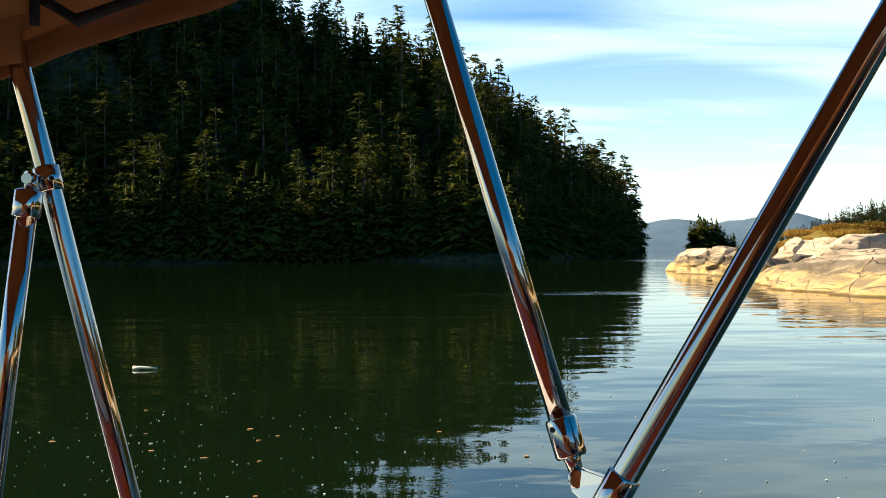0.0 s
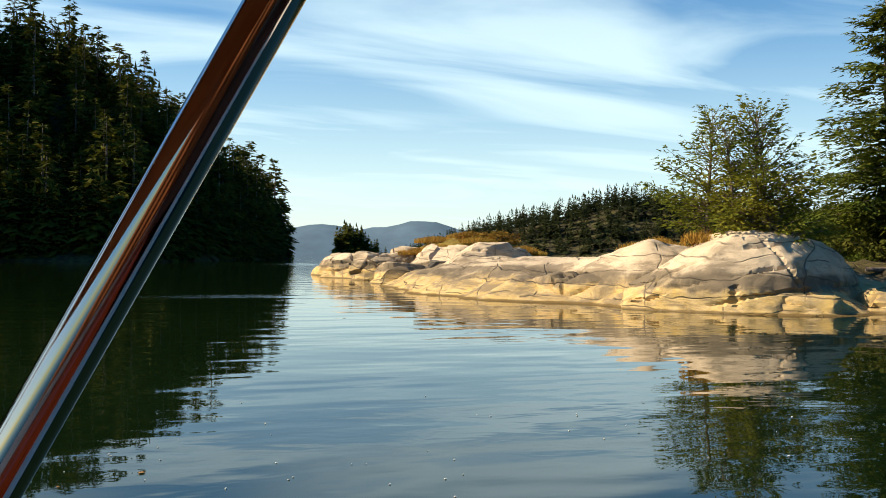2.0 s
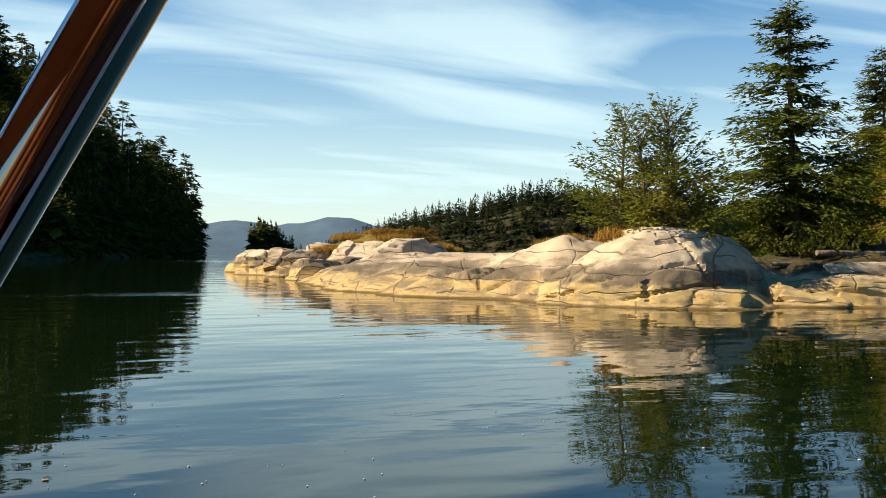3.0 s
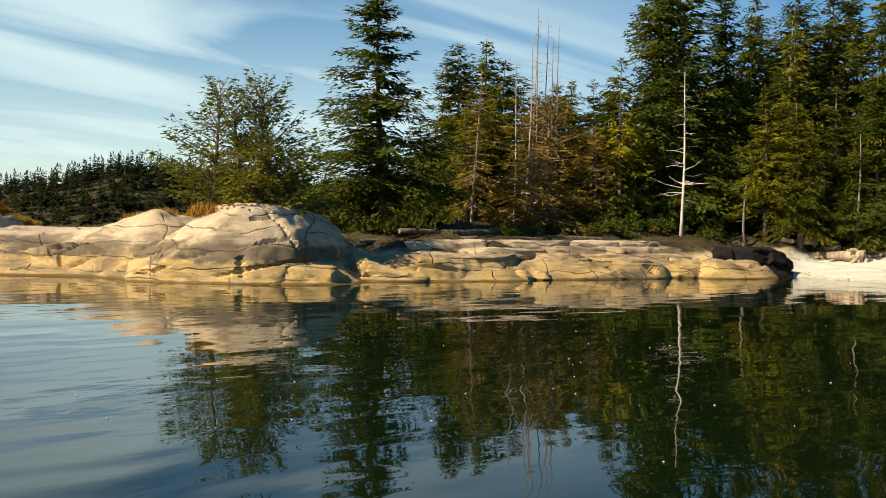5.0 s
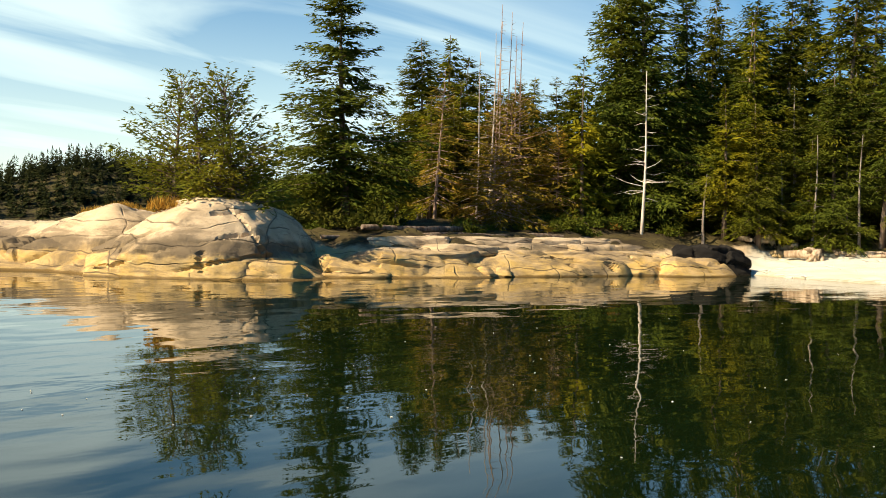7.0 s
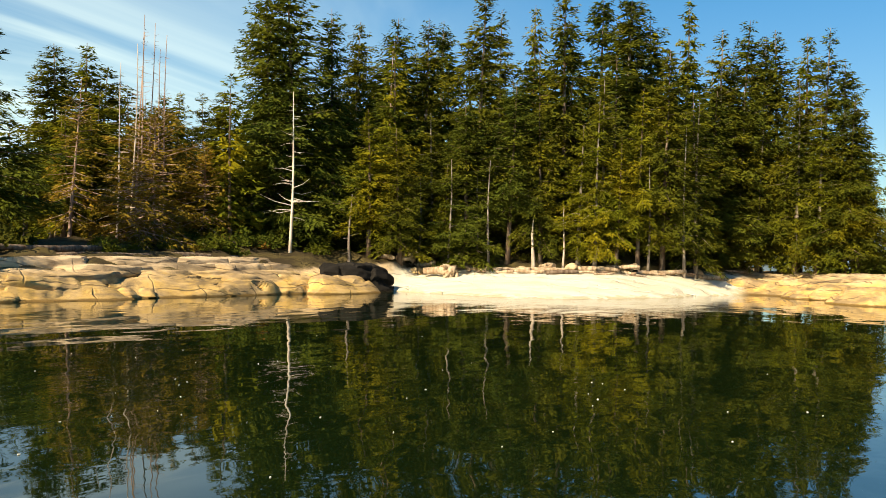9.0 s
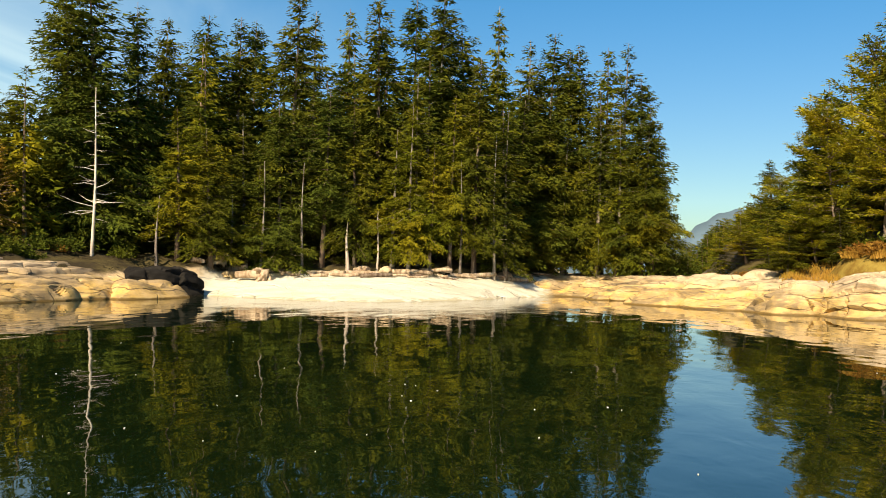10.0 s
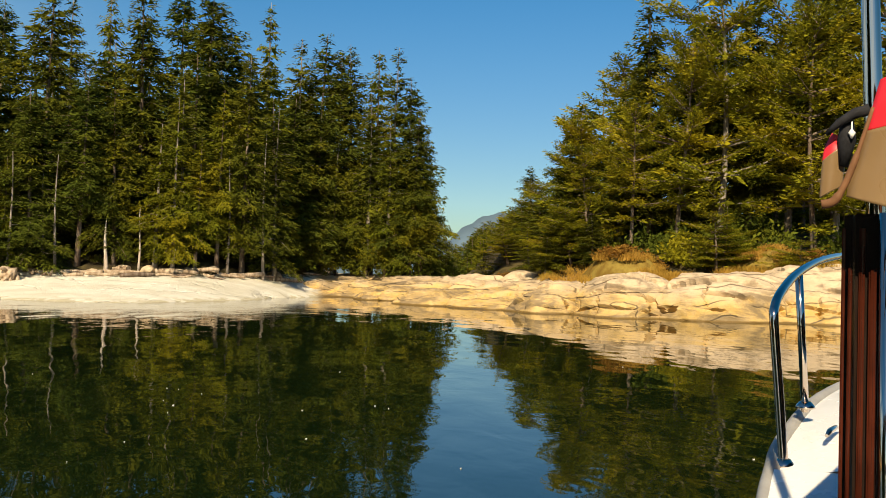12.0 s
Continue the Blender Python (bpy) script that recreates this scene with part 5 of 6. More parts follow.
def mound_mat():
    k = Mat("grassy_earth", rough=0.95, spec=0.05)
    k.colour(k.mix(k.span(k.noise(1.3, 5), 0.35, 0.65), (0.16, 0.095, 0.022), (0.26, 0.185, 0.045)))
    k.bump(k.noise(6, 4), 0.8, 0.12)
    return k.m


MOUND = mound_mat()
MOUND_SPOTS = [(0.0, 0.0), (0.45, 0.0), (-0.45, 0.0), (0.0, 0.45), (0.0, -0.45), (0.5, -0.5), (-0.5, -0.5), (0.75, -0.2), (-0.75, -0.2), (0.1, -0.75), (-0.3, -0.7)]
GROWN = mound(29.0, 71.0, 6.0, 5.0, 3.55, 51) + mound(27.8, 42.5, 3.0, 2.6, 2.75, 52) + mound(52.4, -15.8, 3.4, 2.2, 3.3, 53) + mound(48.4, -22.6, 4.2, 2.4, 3.5, 54)
grass("dry_grass", "golden dry grass growing on the granite", GROWN + [
    (22.9, 32.0, 0.8, 500, 2.78), (24.4, 31.6, 1.2, 900, 2.78), (25.4, 31.0, 0.9, 500, 2.65),
    (55.6, -13.2, 1.5, 1500, None), (48.8, -18.2, 1.4, 1800, None), (53.6, -15.4, 1.5, 1800, None), (52.4, -14.8, 1.6, 2200, None), (51.4, -16.0, 1.4, 1800, None), (46.8, -20.6, 1.8, 2400, 2.25), (45.6, -23.4, 2.0, 2600, 2.6), (48.6, -17.4, 1.5, 1800, 1.9), (43.6, -27.6, 2.4, 2000, None)], 3, GRASS)


# ---------------------------------------------------------------- driftwood
def log(x, y, length, r, yaw, seed, dz=0.0, mat=DRIFT):
    g = random.Random(seed)
    z = ground_z(x, y) + r * 0.6 + dz
    root = Matrix.Translation((x, y, z)) @ Euler((0, radians(g.uniform(-3, 3)), radians(yaw))).to_matrix().to_4x4()
    n = 8
    pts = [root @ Vector((length * (i / n - 0.5), 0.05 * math.sin(i * 1.3 + seed), 0.03 * math.cos(i * 0.9 + seed))) for i in range(n + 1)]
    ob = tube("driftwood_log", pts, [r * (0.55 + 0.45 * math.sin(0.35 + 2.3 * i / n)) * g.uniform(0.9, 1.1) for i in range(n + 1)], mat, None, 9)
    return tagged(ob, "bleached driftwood log lying above the tide line", "log", "driftwood above the sand")


for _i, (_x, _y, _l, _q, _a) in enumerate(((57.2, 20.4, 3.2, 0.20, 60), (56.6, 18.8, 2.4, 0.17, 95), (58.0, 15.4, 4.2, 0.16, 85), (58.4, 12.4, 3.6, 0.15, 100), (58.9, 9.6, 3.0, 0.18, 92), (59.6, 8.0, 2.2, 0.13, 70), (61.0, 6.2, 4.0, 0.16, 118),
                                     (63.6, 3.6, 3.4, 0.17, 130), (65.4, 2.4, 2.6, 0.14, 140), (55.4, 21.8, 2.6, 0.16, 40), (45.0, 28.6, 7.0, 0.22, -16), (40.0, 29.6, 8.0, 0.24, -10), (36.2, 30.8, 6.0, 0.16, -14), (33.0, 31.4, 4.4, 0.12, -6), (57.6, 17.2, 1.8, 0.12, 20))):
    # logs behind the ledges get dark bark in place of the tree shade
    log(_x, _y, _l, _q, _a, _i, 0.0 if _x > 50 else -0.12, DRIFT if _x > 50 else BARK)


DRIFT_RNG = random.Random(61)
for _i in range(26):      # broken branches and small logs thrown up along the back of the sand
    _y = 21.0 - 19.5 * (_i + DRIFT_RNG.random()) / 26
    _x = float(np.interp(_y, [0, 2.4, 5.0, 8.0, 20.0], [70.5, 68.0, 62.5, 58.6, 57.4])) + DRIFT_RNG.uniform(-1.1, 0.5)
    log(_x, _y, DRIFT_RNG.uniform(0.7, 2.4), DRIFT_RNG.uniform(0.05, 0.14), DRIFT_RNG.uniform(60, 130), 40 + _i, 0.02, DRIFT if _i % 3 else BARK)
for _i, (_x, _y, _q) in enumerate(((56.4, 21.0, 0.8), (56.0, 20.0, 0.55), (57.0, 19.2, 0.5), (58.2, 14.0, 0.4), (58.8, 11.0, 0.45), (60.2, 7.4, 0.5), (64.0, 3.9, 0.6))):
    rock("stone", _x, _y, _q, _q * 0.8, _q * 0.7, 40 * _i, 260 + _i, "pale granite block at the back of the sand", level=3, lump=0.2, blocky=0.1, z0=ground_z(_x, _y), group="blocks behind the sand")


def root_wad(x, y, size, yaw):
    """An upturned stump: a butt log with a fan of gnarled roots."""
    g = random.Random(31)
    base = tagged(new("driftwood_stump"), "upturned weathered stump with gnarled roots on the sand", "stump")
    base.matrix_basis = pose(x, y, ground_z(x, y) + size * 0.35, 0, 0, yaw)
    tube("trunk", [(-size * 2.2, 0, 0.05), (-size, 0, 0.1), (0, 0, 0.08), (size * 0.35, 0, 0.05)], [size * 0.26, size * 0.32, size * 0.42, size * 0.5], DRIFT, base, 10)
    for i in range(22):
        a = i * 2.4 + g.uniform(-0.3, 0.3)
        L = size * g.uniform(0.45, 0.85)
        d = Vector((g.uniform(-0.5, 0.5), math.cos(a), math.sin(a) * 0.9 + 0.1)).normalized()
        s = Vector((size * g.uniform(-0.25, 0.3), 0, 0.05)) + d * size * 0.22
        k = Vector((g.uniform(-0.9, -0.1), g.uniform(-0.5, 0.5), g.uniform(-0.5, 0.3)))
        v, f = tube_arrays([s, s + d * L * 0.5 + k * 0.2 * L, s + d * L * 0.8 + k * 0.7 * L], [size * 0.24, size * 0.15, size * 0.05], 6)
        mesh_ob("root", v, f, DRIFT, base, True)


root_wad(55.2, 17.6, 0.75, -82)
root_wad(58.6, 12.2, 0.45, -120)


# ---------------------------------------------------------------- things afloat
FOAM = plain_mat("pale_flecks", (0.75, 0.72, 0.62), 0.8, 0.2, 0.2, 20)
LEAFY = plain_mat("brown_floating_leaf", (0.45, 0.20, 0.06), 0.7, 0.2, 0.2, 20)


def flecks(name, label, n, seed, centre, spread, size, mat):
    g = np.random.default_rng(seed)
    V, Fc = [], []
    for i in range(n):
        c = np.array(centre) + g.normal(0, 1, 2) * spread
        s, a0 = size * g.uniform(0.4, 1.5), g.uniform(0, 6.28)
        for layer in (0.002, 0.009):
            for k in range(5):
                a = a0 + k * 1.2566
                V.append((c[0] + s * math.cos(a) * g.uniform(0.6, 1.3), c[1] + s * 0.7 * math.sin(a), layer))
        b = i * 10
        Fc.append(tuple(b + 5 + k for k in range(5)))
        Fc += [(b + k, b + (k + 1) % 5, b + 5 + (k + 1) % 5, b + 5 + k) for k in range(5)]
    return tagged(mesh_ob(name, V, Fc, mat), label, "debris", kind="stuff")


flecks("water_flecks", "pale flecks drifting on the water", 220, 1, (-3.6, 9.2), (1.9, 2.0), 0.008, FOAM)
flecks("water_flecks", "pale flecks drifting on the water", 50, 2, (1.0, 9.6), (2.2, 2.0), 0.008, FOAM)
flecks("water_flecks", "pale flecks drifting on the water", 40, 3, (13.5, 4.5), (3.2, 4.0), 0.014, FOAM)
flecks("water_flecks", "pale flecks drifting on the water", 24, 4, (8.5, 8.5), (2.5, 2.0), 0.010, FOAM)
flecks("floating_leaves", "brown leaves drifting on the water", 14, 5, (-1.8, 10.0), (1.2, 1.2), 0.030, LEAFY)


BONE = plain_mat("peeled_wood", (0.80, 0.66, 0.44), 0.6, 0.3, 0.15, 20)


def stick():
    ob = tube("floating_stick", [(-5.38, 16.72, 0.025), (-5.25, 16.70, 0.04), (-5.1, 16.67, 0.035), (-4.94, 16.65, 0.03)], [0.045, 0.026, 0.022, 0.016], BONE, None, 8)
    tagged(ob, "pale peeled stick floating on the dark water", "stick")


stick()


# ---------------------------------------------------------------- the boat
EYE = Vector((0, 0, 2.0))
# brown of the cockpit floor and of the reflections painted on the cabin
VARNISH_REFLECTION = plain_mat("mahogany_and_reflection", (0.055, 0.012, 0.006), 0.07, 0.6, 0.4, 9)
# cloth of the added curtain, coloured for its reflection in the steel
REFLECTION_CANVAS = plain_mat("reflection_canvas", (0.24, 0.085, 0.03), 0.8, 0.2, 0.15, 5)
BROWN_TRIM = plain_mat("brown_canvas_binding", (0.16, 0.075, 0.035), 0.7, 0.2, 0.2, 30)
RUBBER = plain_mat("grey_rubbing_strake", (0.30, 0.29, 0.27), 0.6, 0.3, 0.1, 9)


def rel(*p):
    """A place given from the first camera's place."""
    return EYE + Vector(p)


def curve_through(pts, n):
    """A smooth run of n + 1 points through the given ones."""
    p = [Vector(q) for q in pts]
    out = []
    for k in range(n + 1):
        t = k / n * (len(p) - 1)
        i = min(int(t), len(p) - 2)
        u = t - i
        a, b, c, d = p[max(i - 1, 0)], p[i], p[i + 1], p[min(i + 2, len(p) - 1)]
        out.append(0.5 * ((2 * b) + (c - a) * u + (2 * a - 5 * b + 4 * c - d) * u * u + (3 * b - a - 3 * c + d) * u ** 3))
    return out


def bimini(boat):
    R = 0.0127
    J, d1 = rel(0.137, 0.994, -0.235), Vector((-0.257, 0.21, 0.943)).normalized()
    A2, d2 = rel(0.159, 0.955, -0.255), Vector((0.454, -0.189, 0.871)).normalized()
    tube("bow_tube", [J + d1 * s for s in (0.045, 0.3, 0.6, 0.72)], R, STEEL, boat, 32)
    tube("main_tube", [A2 + d2 * s for s in (-0.64, 0.0, 0.5, 0.85)], 0.0139, STEEL, boat, 32)
    sleeve = tube("end_sleeve", [J + d1 * s for s in (0.022, 0.025, 0.061, 0.064)], [0.0150, 0.0168, 0.0168, 0.0150], STEEL, boat, 32)
    tube("neck", [J + d1 * s for s in (0.006, 0.018, 0.030)], [0.0075, 0.0085, 0.0135], STEEL, boat, 20)
    # set screw on the sleeve, eye bolt, and the slide that grips the main tube
    side = (EYE - J).normalized()
    side = (side - d1 * side.dot(d1)).normalized()
    left = -d1.cross(side).normalized()
    way = (side * 0.75 + left * 0.66).normalized()
    sc = J + d1 * 0.054 + way * 0.0155
    tube("set_screw", [sc, sc + way * 0.0022], 0.0030, BLACK_WEB, sleeve, 12)
    tube("eye_bolt", [J - side * 0.011, J - side * 0.010, J + side * 0.010, J + side * 0.0115], [0.008, 0.0105, 0.0105, 0.008], STEEL, boat, 24)
    low = A2 + d2 * 0.012
    tube("slide", [low - d2 * 0.030, low - d2 * 0.028, low + d2 * 0.026, low + d2 * 0.028], [0.0146, 0.0168, 0.0168, 0.0146], STEEL, boat, 32)
    bm = bmesh.new()
    across = (low - J).cross(d2).normalized()
    pts = [J + d2 * 0.010 + d1 * 0.004, J - d2 * 0.014, low - d2 * 0.024, low + d2 * 0.020]
    vs = [bm.verts.new(p + across * k) for k in (-0.006, 0.006) for p in pts]
    for q in ((0, 1, 2, 3), (7, 6, 5, 4), (0, 4, 5, 1), (1, 5, 6, 2), (2, 6, 7, 3), (3, 7, 4, 0)):
        bm.faces.new([vs[i] for i in q])
    bmesh.ops.bevel(bm, geom=bm.edges[:], offset=0.003, segments=2, affect="EDGES")
    part("hinge_tab", bm, STEEL, boat, smooth=False)
    # the forward bow and its strut
    T, B = rel(-0.522, 1.2, 0.225), rel(-0.385, 1.2, -0.33)
    d3 = (B - T).normalized()
    tube("bow_tube", [T - d3 * 0.10, T, T.lerp(B, 0.5), B + d3 * 0.50], R, STEEL, boat, 32)
    c = T.lerp(B, 0.235)
    slide = tube("slide", [c - d3 * 0.016, c - d3 * 0.0145, c + d3 * 0.0145, c + d3 * 0.016], [0.0138, 0.0160, 0.0160, 0.0138], STEEL, boat, 32)
    w = Vector((0.55, -0.83, 0))
    tube("set_screw", [c + w * 0.0155, c + w * 0.018], 0.0028, BLACK_WEB, slide, 12)
    S, E = rel(-0.497, 1.165, 0.092), rel(-0.556, 1.15, -0.40)
    d4 = (E - S).normalized()
    tube("strut", [S + d4 * 0.030, S.lerp(E, 0.5), E + d4 * 0.42], R, STEEL, boat, 32)
    tube("end_sleeve", [S + d4 * 0.012, S + d4 * 0.015, S + d4 * 0.045, S + d4 * 0.047], [0.0120, 0.0165, 0.0165, 0.0150], STEEL, boat, 32)
    k = c - S
    tube("hinge_tab", [S + d4 * 0.018, S - d4 * 0.002, c - k * 0.25], [0.006, 0.0095, 0.0075], STEEL, boat, 16)
    tube("eye_bolt", [S + Vector((0, -0.012, 0)), S + Vector((0, 0.012, 0))], 0.0065, STEEL, boat, 16)

    def sheet_part(name, f, nu, nv, th, mat, label=""):
        """A cloth of real thickness over a rule that gives places for u and v from 0 to 1."""
        verts, faces = [], []
        for side_ in (0, 1):
            for i in range(nu + 1):
                for j in range(nv + 1):
                    p = f(i / nu, j / nv)
                    verts.append(p + Vector(th) * side_)
        n1, m = (nu + 1) * (nv + 1), nv + 1
        for i in range(nu):
            for j in range(nv):
                a = i * m + j
                faces += [(a, a + 1, a + m + 1, a + m), (n1 + a, n1 + a + m, n1 + a + m + 1, n1 + a + 1)]
        for i in range(nu):
            a, b = i * m, i * m + nv
            faces += [(a, a + m, n1 + a + m, n1 + a), (b, n1 + b, n1 + b + m, b + m)]
        for j in range(nv):
            a, b = j, nu * m + j
            faces += [(a, n1 + a, n1 + a + 1, a + 1), (b, b + 1, n1 + b + 1, n1 + b)]
        return mesh_ob(name, verts, faces, mat, boat, True, label)

    def top(u, v):
        x = -0.98 + 1.18 * u
        z = float(np.interp(x, [-0.98, -0.70, -0.52, -0.385, -0.247, -0.10, 0.20], [0.20, 0.25, 0.274, 0.328, 0.373, 0.41, 0.50]))
        return rel(x, 1.235 - 2.6 * v, z + 0.07 * math.sin(v * math.pi) + 0.004 * math.sin(23 * x + 9 * v))
    sheet_part("canvas_top", top, 40, 14, (0, 0, 0.004), CANVAS)

    def hem(u, v):
        x = -0.98 + 1.18 * u
        p = top(u, 0)
        return p + Vector((0, 0.004 + 0.006 * math.sin(40 * x), 0.012 - 0.050 * v - 0.004 * math.sin(17 * x)))
    sheet_part("canvas_hem", hem, 40, 4, (0, 0.004, 0), CANVAS, "stitched tan canvas hem")

    def pocket(u, v):
        x = -0.70 + (0.210 - 0.012 * v) * u
        return rel(x + 0.012 * math.sin(v * 5), 1.17 - 0.012 * math.sin(u * math.pi) + 0.01 * math.sin(7 * v), 0.40 - 0.176 * v + 0.012 * u - 0.008 * math.sin(u * 3.1) * v)
    sheet_part("canvas_pocket", pocket, 10, 10, (0, 0.006, 0), CANVAS, "tan canvas sleeve hanging round the tube")

    # unseen cloth behind the camera, added only to tint the tubes' reflections
    def curtain(u, v):
        x = -1.3 + 2.0 * u
        return rel(x, -1.36 - 0.25 * u + 0.03 * math.sin(11 * x), 0.36 - 1.3 * v)
    sheet_part("canvas_curtain", curtain, 30, 8, (0, -0.004, 0), REFLECTION_CANVAS)
    straps = [rel(-0.50, 1.15, 0.318), rel(-0.46, 1.15, 0.296), rel(-0.43, 1.14, 0.277), rel(-0.37, 1.14, 0.298), rel(-0.20, 1.13, 0.350)]
    tube("strap", straps, [0.006, 0.006, 0.008, 0.006, 0.006], BLACK_WEB, boat, 8, "black webbing strap")
    tube("strap", [rel(-0.480, 1.14, 0.305), rel(-0.482, 1.145, 0.288), rel(-0.484, 1.15, 0.274)], 0.006, BLACK_WEB, boat, 8, "black webbing strap")


def motor_boat():
    boat = tagged(new("motor_boat"), "white motor boat with stainless rails and a tan canvas bimini", "boat")
    port = curve_through([(-2.3, 1.95, 1.10), (-1.2, 1.72, 1.12), (-0.2, 1.28, 1.16), (0.7, 0.72, 1.22), (1.6, 0.06, 1.32), (2.36, -0.47, 1.41), (2.701, -0.675, 1.479), (3.008, -0.867, 1.529), (3.58, -1.327, 1.591), (4.35, -2.2, 1.65), (4.75, -3.35, 1.72)], 60)
    star = curve_through([(-3.5, 0.45, 1.10), (-2.3, -0.75, 1.13), (-0.6, -2.05, 1.22), (1.4, -3.15, 1.4), (3.2, -3.75, 1.6), (4.75, -3.35, 1.72)], 60)
    # hull skin
    verts, faces = [], []
    rows = [port[i] for i in range(61)] + [star[i] for i in range(59, -1, -1)]
    mid = Vector((0.4, -0.8, 0))
    for p in rows:
        inn = (mid - Vector((p.x, p.y, 0))).normalized()
        for d, z in ((0.0, p.z), (0.10, p.z * 0.55), (0.28, 0.15), (0.5, -0.3)):
            verts.append(Vector((p.x, p.y, 0)) + inn * d + Vector((0, 0, z)))
    n = len(rows)
    for i in range(n):
        j = (i + 1) % n
        for k in range(3):
            faces.append((i * 4 + k, j * 4 + k, j * 4 + k + 1, i * 4 + k + 1))
    mesh_ob("hull", verts, faces, GELCOAT, boat, True)
    tube("rubbing_strake", [p + Vector((0, 0, -0.02)) for p in port], 0.022, RUBBER, boat, 10, "grey rubber rubbing strake")
    # foredeck, crowned a little, with a toe step along its edge
    verts, faces = [], []
    m = 12
    for i in range(36, 61):
        a, b = port[i], star[i]
        for k in range(m + 1):
            t = k / m
            verts.append(a.lerp(b, t) + Vector((0, 0, 0.10 * math.sin(math.pi * t) - (0.016 if k == 0 else 0))))
    for i in range(24):
        for k in range(m):
            q = i * (m + 1) + k
            faces.append((q, q + m + 1, q + m + 2, q + 1))
    mesh_ob("foredeck", verts, faces, GELCOAT, boat, True)
    verts, faces = [], []
    for i in range(0, 37):
        a, b = port[i], star[i]
        inn = (b - a).normalized()
        for d, z in ((0.0, 0.0), (0.34, 0.02), (0.36, -0.02), (0.36, -0.62)):
            verts.append(a + inn * d + Vector((0, 0, z)))
    for i in range(36):
        for k in range(3):
            q = i * 4 + k
            faces.append((q, q + 4, q + 5, q + 1))
    mesh_ob("side_deck", verts, faces, GELCOAT, boat, True)
    verts, faces = [], []
    for i in range(0, 37, 4):
        a, b = port[i], star[i]
        verts += [a.lerp(b, 0.1) + Vector((0, 0, 0.55 - a.z)), b.lerp(a, 0.02) + Vector((0, 0, 0.55 - b.z))]
    faces = [(2 * i, 2 * i + 2, 2 * i + 3, 2 * i + 1) for i in range(9)]
    mesh_ob("cockpit_floor", verts, faces, VARNISH_REFLECTION, boat)
    # bow rail: an end post that bends into the top rail, and a stanchion
    rail = tube("bow_rail", curve_through([(2.759, -0.74, 1.47), (2.766, -0.727, 1.66), (2.772, -0.713, 1.844), (2.790, -0.722, 1.888), (2.838, -0.761, 1.926), (2.974, -0.869, 1.974), (3.171, -1.031, 2.016), (3.408, -1.225, 2.042), (3.954, -1.68, 2.08), (4.5, -2.4, 2.14)], 48), 0.0125, STEEL, boat, 20)
    tube("stanchion", [(3.091, -0.969, 1.57), (3.033, -0.912, 1.985)], 0.0115, STEEL, rail, 16)
    tube("stanchion", [(4.08, -1.86, 1.62), (4.02, -1.75, 2.09)], 0.0115, STEEL, rail, 16)
    for p in ((2.759, -0.74, 1.474), (3.091, -0.969, 1.580)):
        tube("foot_plate", [Vector(p), Vector(p) + Vector((0, 0, 0.006)), Vector(p) + Vector((0, 0, 0.02))], [0.030, 0.028, 0.016], STEEL, rail, 16)
    # cleat on the deck
    cl = Vector((2.86, -0.93, 1.525))
    tube("cleat", [cl + Vector((-0.06, 0.05, 0.022)), cl + Vector((-0.03, 0.025, 0.03)), cl + Vector((0.03, -0.025, 0.03)), cl + Vector((0.06, -0.05, 0.022))], [0.005, 0.008, 0.008, 0.005], STEEL, boat, 10)
    # cabin with a tinted glossy after face
    ax, bx = Vector((0.73, -0.68, 0)), Vector((-0.68, -0.73, 0))
    P = Vector((1.618, -0.252, 0))
    foot = [P, P + ax * 2.0, P + ax * 2.0 + bx * 1.7, P + bx * 1.7]
    bm = bmesh.new()
    lo = [bm.verts.new((p.x, p.y, 0.9)) for p in foot]
    hi = [bm.verts.new((p.x, p.y, 2.06)) for p in foot]
    for i in range(4):
        bm.faces.new((lo[i], lo[(i + 1) % 4], hi[(i + 1) % 4], hi[i]))
    bm.faces.new(hi)
    bmesh.ops.bevel(bm, geom=[e for e in bm.edges if abs(e.verts[0].co.z - e.verts[1].co.z) > 0.5], offset=0.02, segments=3, affect="EDGES")
    cabin = part("cabin", bm, DARK_GLASS, boat, "dark glossy tinted cabin panels", smooth=False)
    # red-brown strips paint in the reflections running down the glossy after face
    for k, (w0, w1) in enumerate(((0.003, 0.008), (0.013, 0.018), (0.026, 0.034), (0.040, 0.050), (0.060, 0.066), (0.080, 0.096), (0.112, 0.15), (0.165, 0.22))):
        bm = bmesh.new()
        out = -ax * (0.008 + 0.004 * (k % 2))
        q = [P + bx * w0 + out, P + bx * w1 + out, P + bx * w1 - ax * 0.001, P + bx * w0 - ax * 0.001]
        z1 = 1.985 if k % 2 else 2.04
        vs = [bm.verts.new((p.x, p.y, z)) for z in (0.95, z1) for p in q]
        for f in ((0, 1, 5, 4), (1, 2, 6, 5), (2, 3, 7, 6), (3, 0, 4, 7), (4, 5, 6, 7)):
            bm.faces.new([vs[i] for i in f])
        bmesh.ops.bevel(bm, geom=[e for e in bm.edges if abs(e.verts[0].co.z - e.verts[1].co.z) > 0.5], offset=0.003, segments=2, affect="EDGES")
        part("reflection_strip", bm, VARNISH_REFLECTION, cabin, "red-brown strip imitating a reflection in the cabin panel", smooth=False)
    tube("grab_post", [(1.634, -0.299, 2.75), (1.633, -0.300, 2.37), (1.622, -0.305, 2.1), (1.60, -0.312, 1.3)], 0.0127, STEEL, boat, 24)
    tube("grab_post", [(1.560, -0.285, 2.06), (1.556, -0.292, 1.3)], 0.009, STEEL, boat, 20)

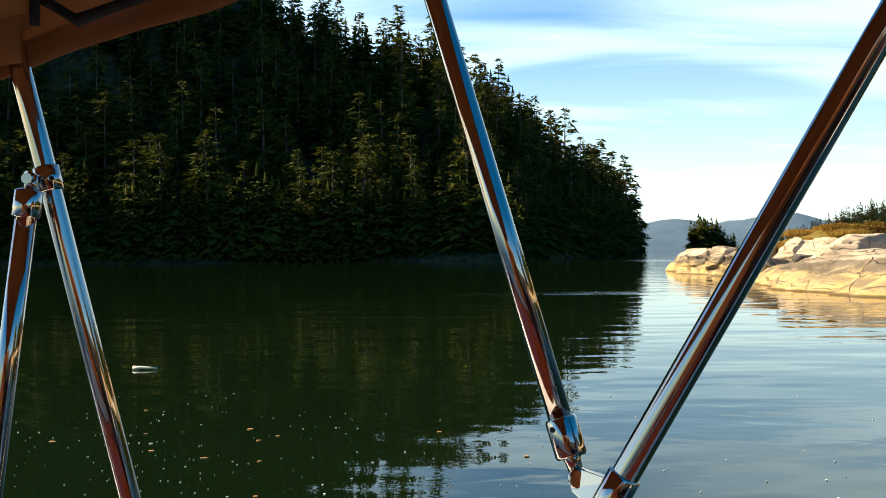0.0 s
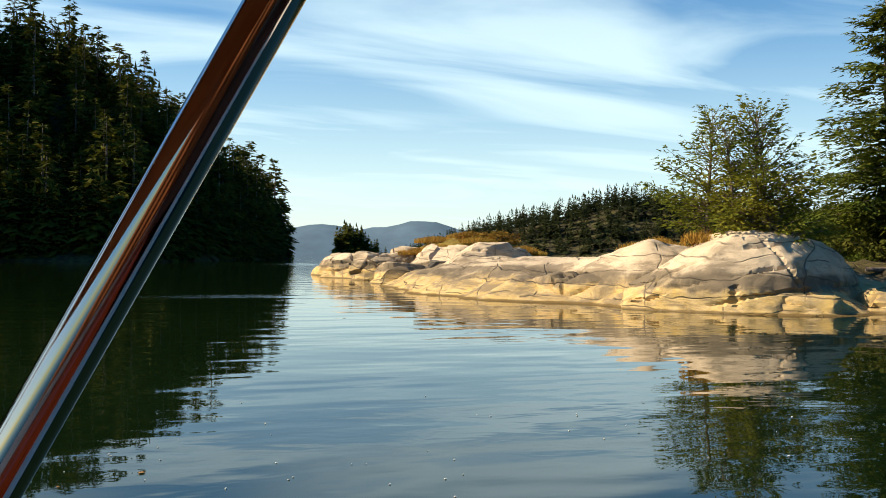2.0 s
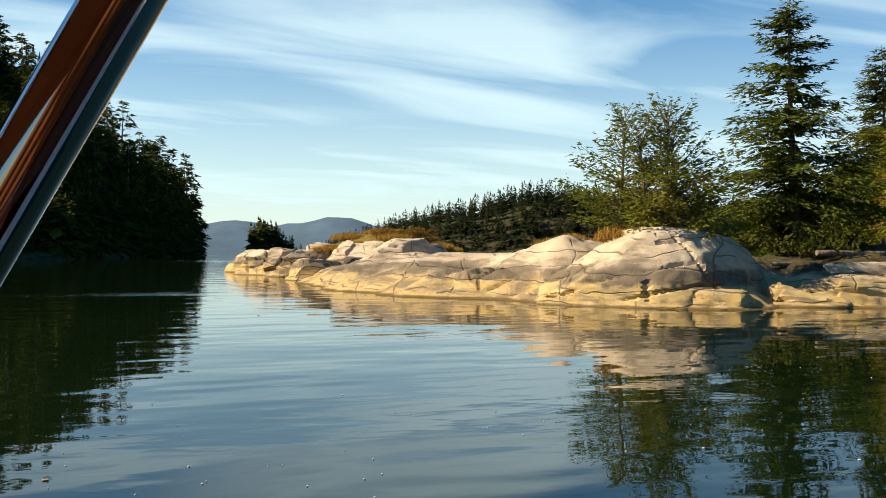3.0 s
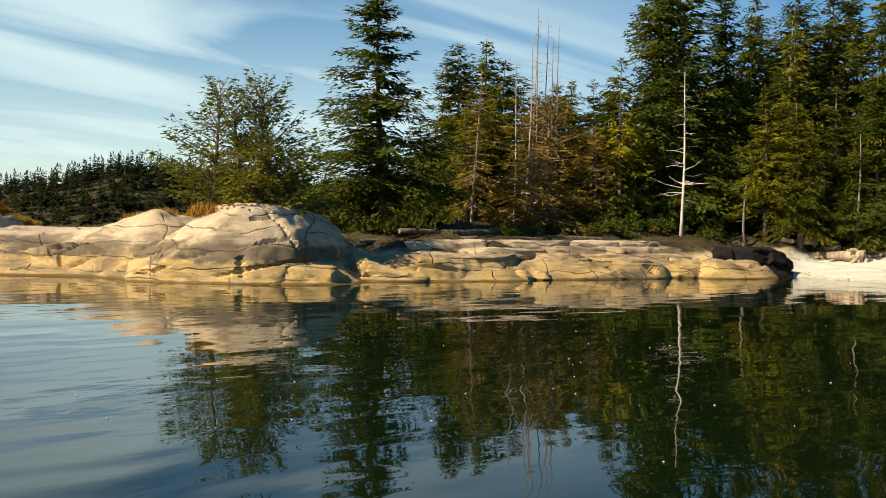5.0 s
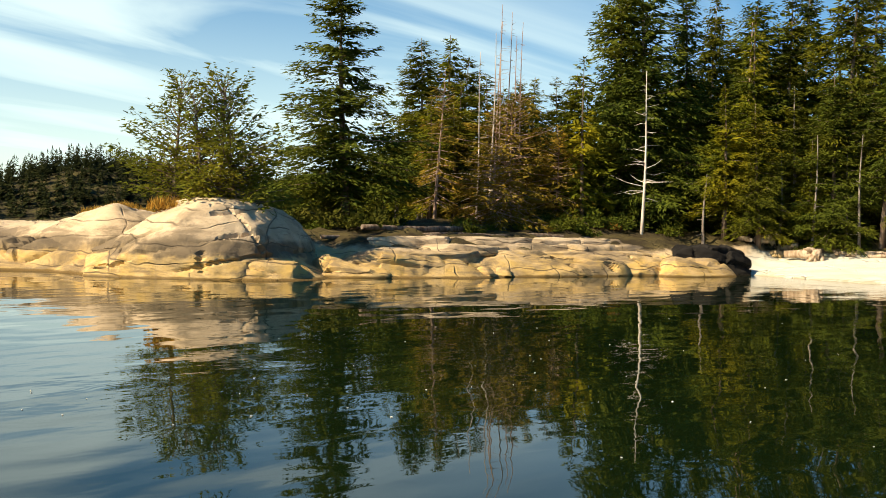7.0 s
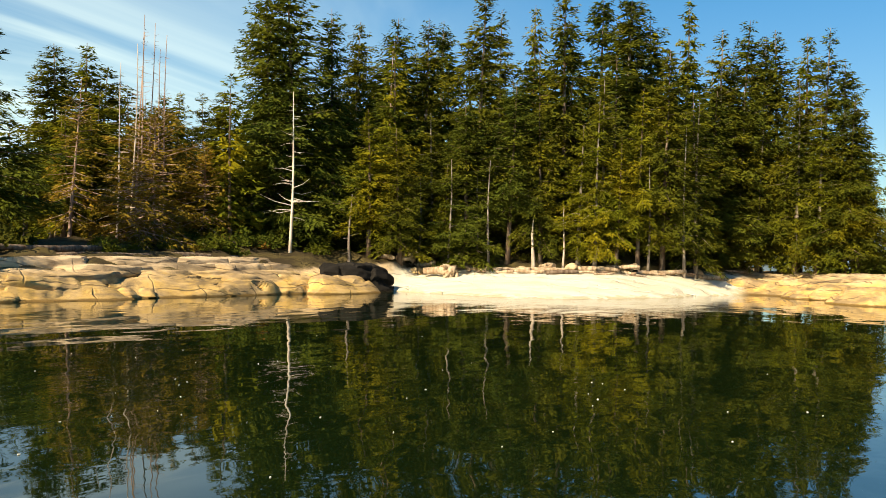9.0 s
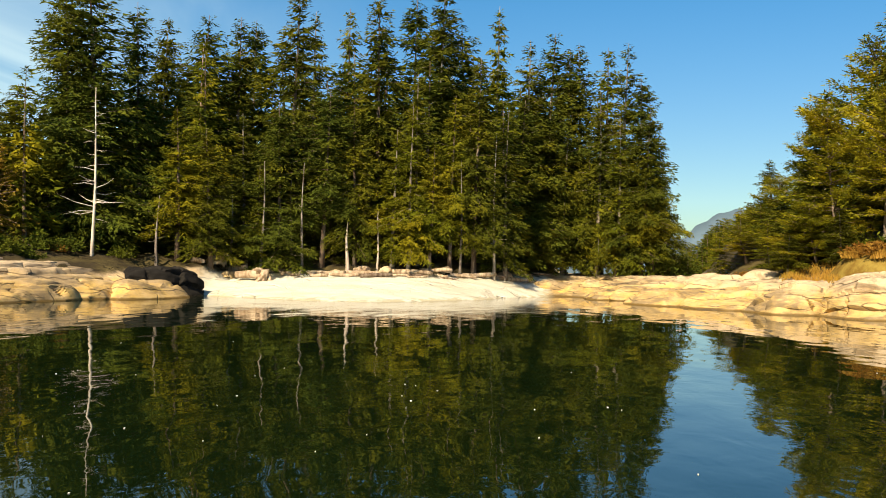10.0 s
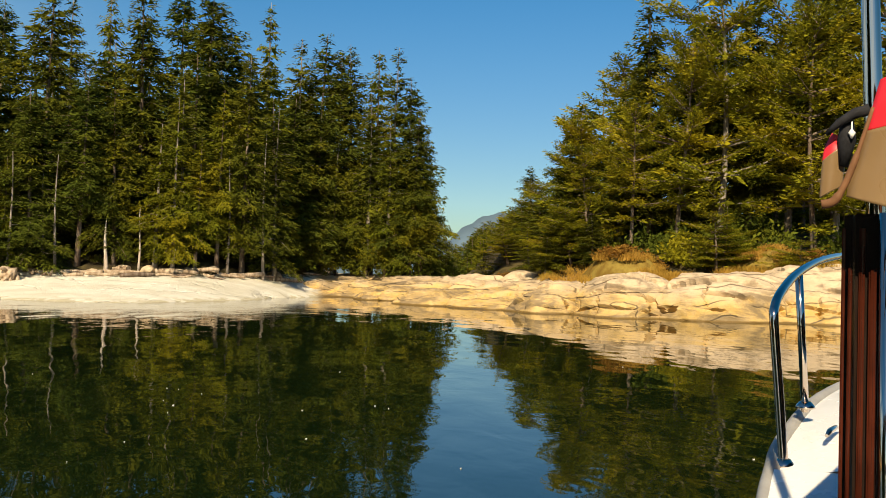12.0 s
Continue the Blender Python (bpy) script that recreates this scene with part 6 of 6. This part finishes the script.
    # rolled-back canvas over the cabin end: red outside, tan lining
    def shell(name, left, right, mat, label, bulge=0.05, n=16, m_=8):
        L, Rr = curve_through(left, n), curve_through(right, n)
        verts, faces = [], []
        out_ = Vector((-0.75, 0.65, 0))
        for s_ in (0, 1):
            for i in range(n + 1):
                for k in range(m_ + 1):
                    t = k / m_
                    verts.append(L[i].lerp(Rr[i], t) + out_ * (bulge * math.sin(math.pi * min(1, t + 0.05)) - 0.004 * s_))
        n1 = (n + 1) * (m_ + 1)
        for i in range(n):
            for k in range(m_):
                q = i * (m_ + 1) + k
                faces += [(q, q + 1, q + m_ + 2, q + m_ + 1), (n1 + q, n1 + q + m_ + 1, n1 + q + m_ + 2, n1 + q + 1)]
        for i in range(n):
            q = i * (m_ + 1)
            faces += [(q, q + m_ + 1, n1 + q + m_ + 1, n1 + q), (q + m_, n1 + q + m_, n1 + q + 2 * m_ + 1, q + 2 * m_ + 1)]
        for k in range(m_):
            q = n * (m_ + 1) + k
            faces += [(k, n1 + k, n1 + k + 1, k + 1), (q, q + 1, n1 + q + 1, n1 + q)]
        return mesh_ob(name, verts, faces, mat, boat, True, label)
    shell("canvas_fold", [(1.498, -0.236, 2.226), (1.501, -0.228, 2.193), (1.506, -0.222, 2.160)], [(1.46, -0.30, 2.25), (1.462, -0.30, 2.215), (1.466, -0.30, 2.176)], RED_DECK, "bright red canvas fold", 0.012)
    shell("canvas_lining", [(1.506, -0.222, 2.160), (1.511, -0.214, 2.122), (1.516, -0.206, 2.095), (1.517, -0.203, 2.076)], [(1.466, -0.30, 2.176), (1.467, -0.30, 2.13), (1.468, -0.30, 2.09), (1.470, -0.30, 2.045)], TAN_HULL, "tan canvas lining", 0.014)
    shell("canvas_fold", [(1.571, -0.211, 2.166), (1.575, -0.203, 2.146), (1.575, -0.200, 2.128)], [(1.563, -0.222, 2.160), (1.562, -0.224, 2.155), (1.560, -0.226, 2.152)], RED_DECK, "bright red canvas fold", 0.004)
    shell("canvas_lining", [(1.575, -0.200, 2.128), (1.576, -0.1985, 2.10), (1.576, -0.1975, 2.078)], [(1.560, -0.226, 2.152), (1.562, -0.224, 2.12), (1.563, -0.2225, 2.094)], TAN_HULL, "tan canvas lining", 0.006)
    band = curve_through([(1.531, -0.176, 2.066), (1.524, -0.189, 2.070), (1.518, -0.199, 2.088), (1.512, -0.209, 2.118), (1.507, -0.218, 2.150), (1.500, -0.228, 2.19)], 24)
    tube("canvas_binding", band, [0.006] * 8 + [0.0045] * 9 + [0.003] * 8, BROWN_TRIM, boat, 10, "brown canvas binding")
    tube("strap", [(1.558, -0.196, 2.162), (1.547, -0.208, 2.177), (1.538, -0.224, 2.188), (1.528, -0.24, 2.193)], [0.003, 0.0055, 0.007, 0.008], BLACK_WEB, boat, 10, "black padded strap")
    # black filler stands in for the shaded hollow between the folds
    tube("hollow_fill", [(1.552, -0.222, 2.182), (1.556, -0.224, 2.155), (1.560, -0.222, 2.120)], [0.008, 0.012, 0.006], BLACK_WEB, boat, 12, "black filler painting in the shaded hollow below the strap")
    tube("zip_pull", [(1.540, -0.222, 2.178), (1.540, -0.222, 2.168), (1.540, -0.222, 2.163), (1.540, -0.222, 2.155)], [0.001, 0.001, 0.005, 0.001], GELCOAT, boat, 8, "small white zip pull")
    bimini(boat)


motor_boat()
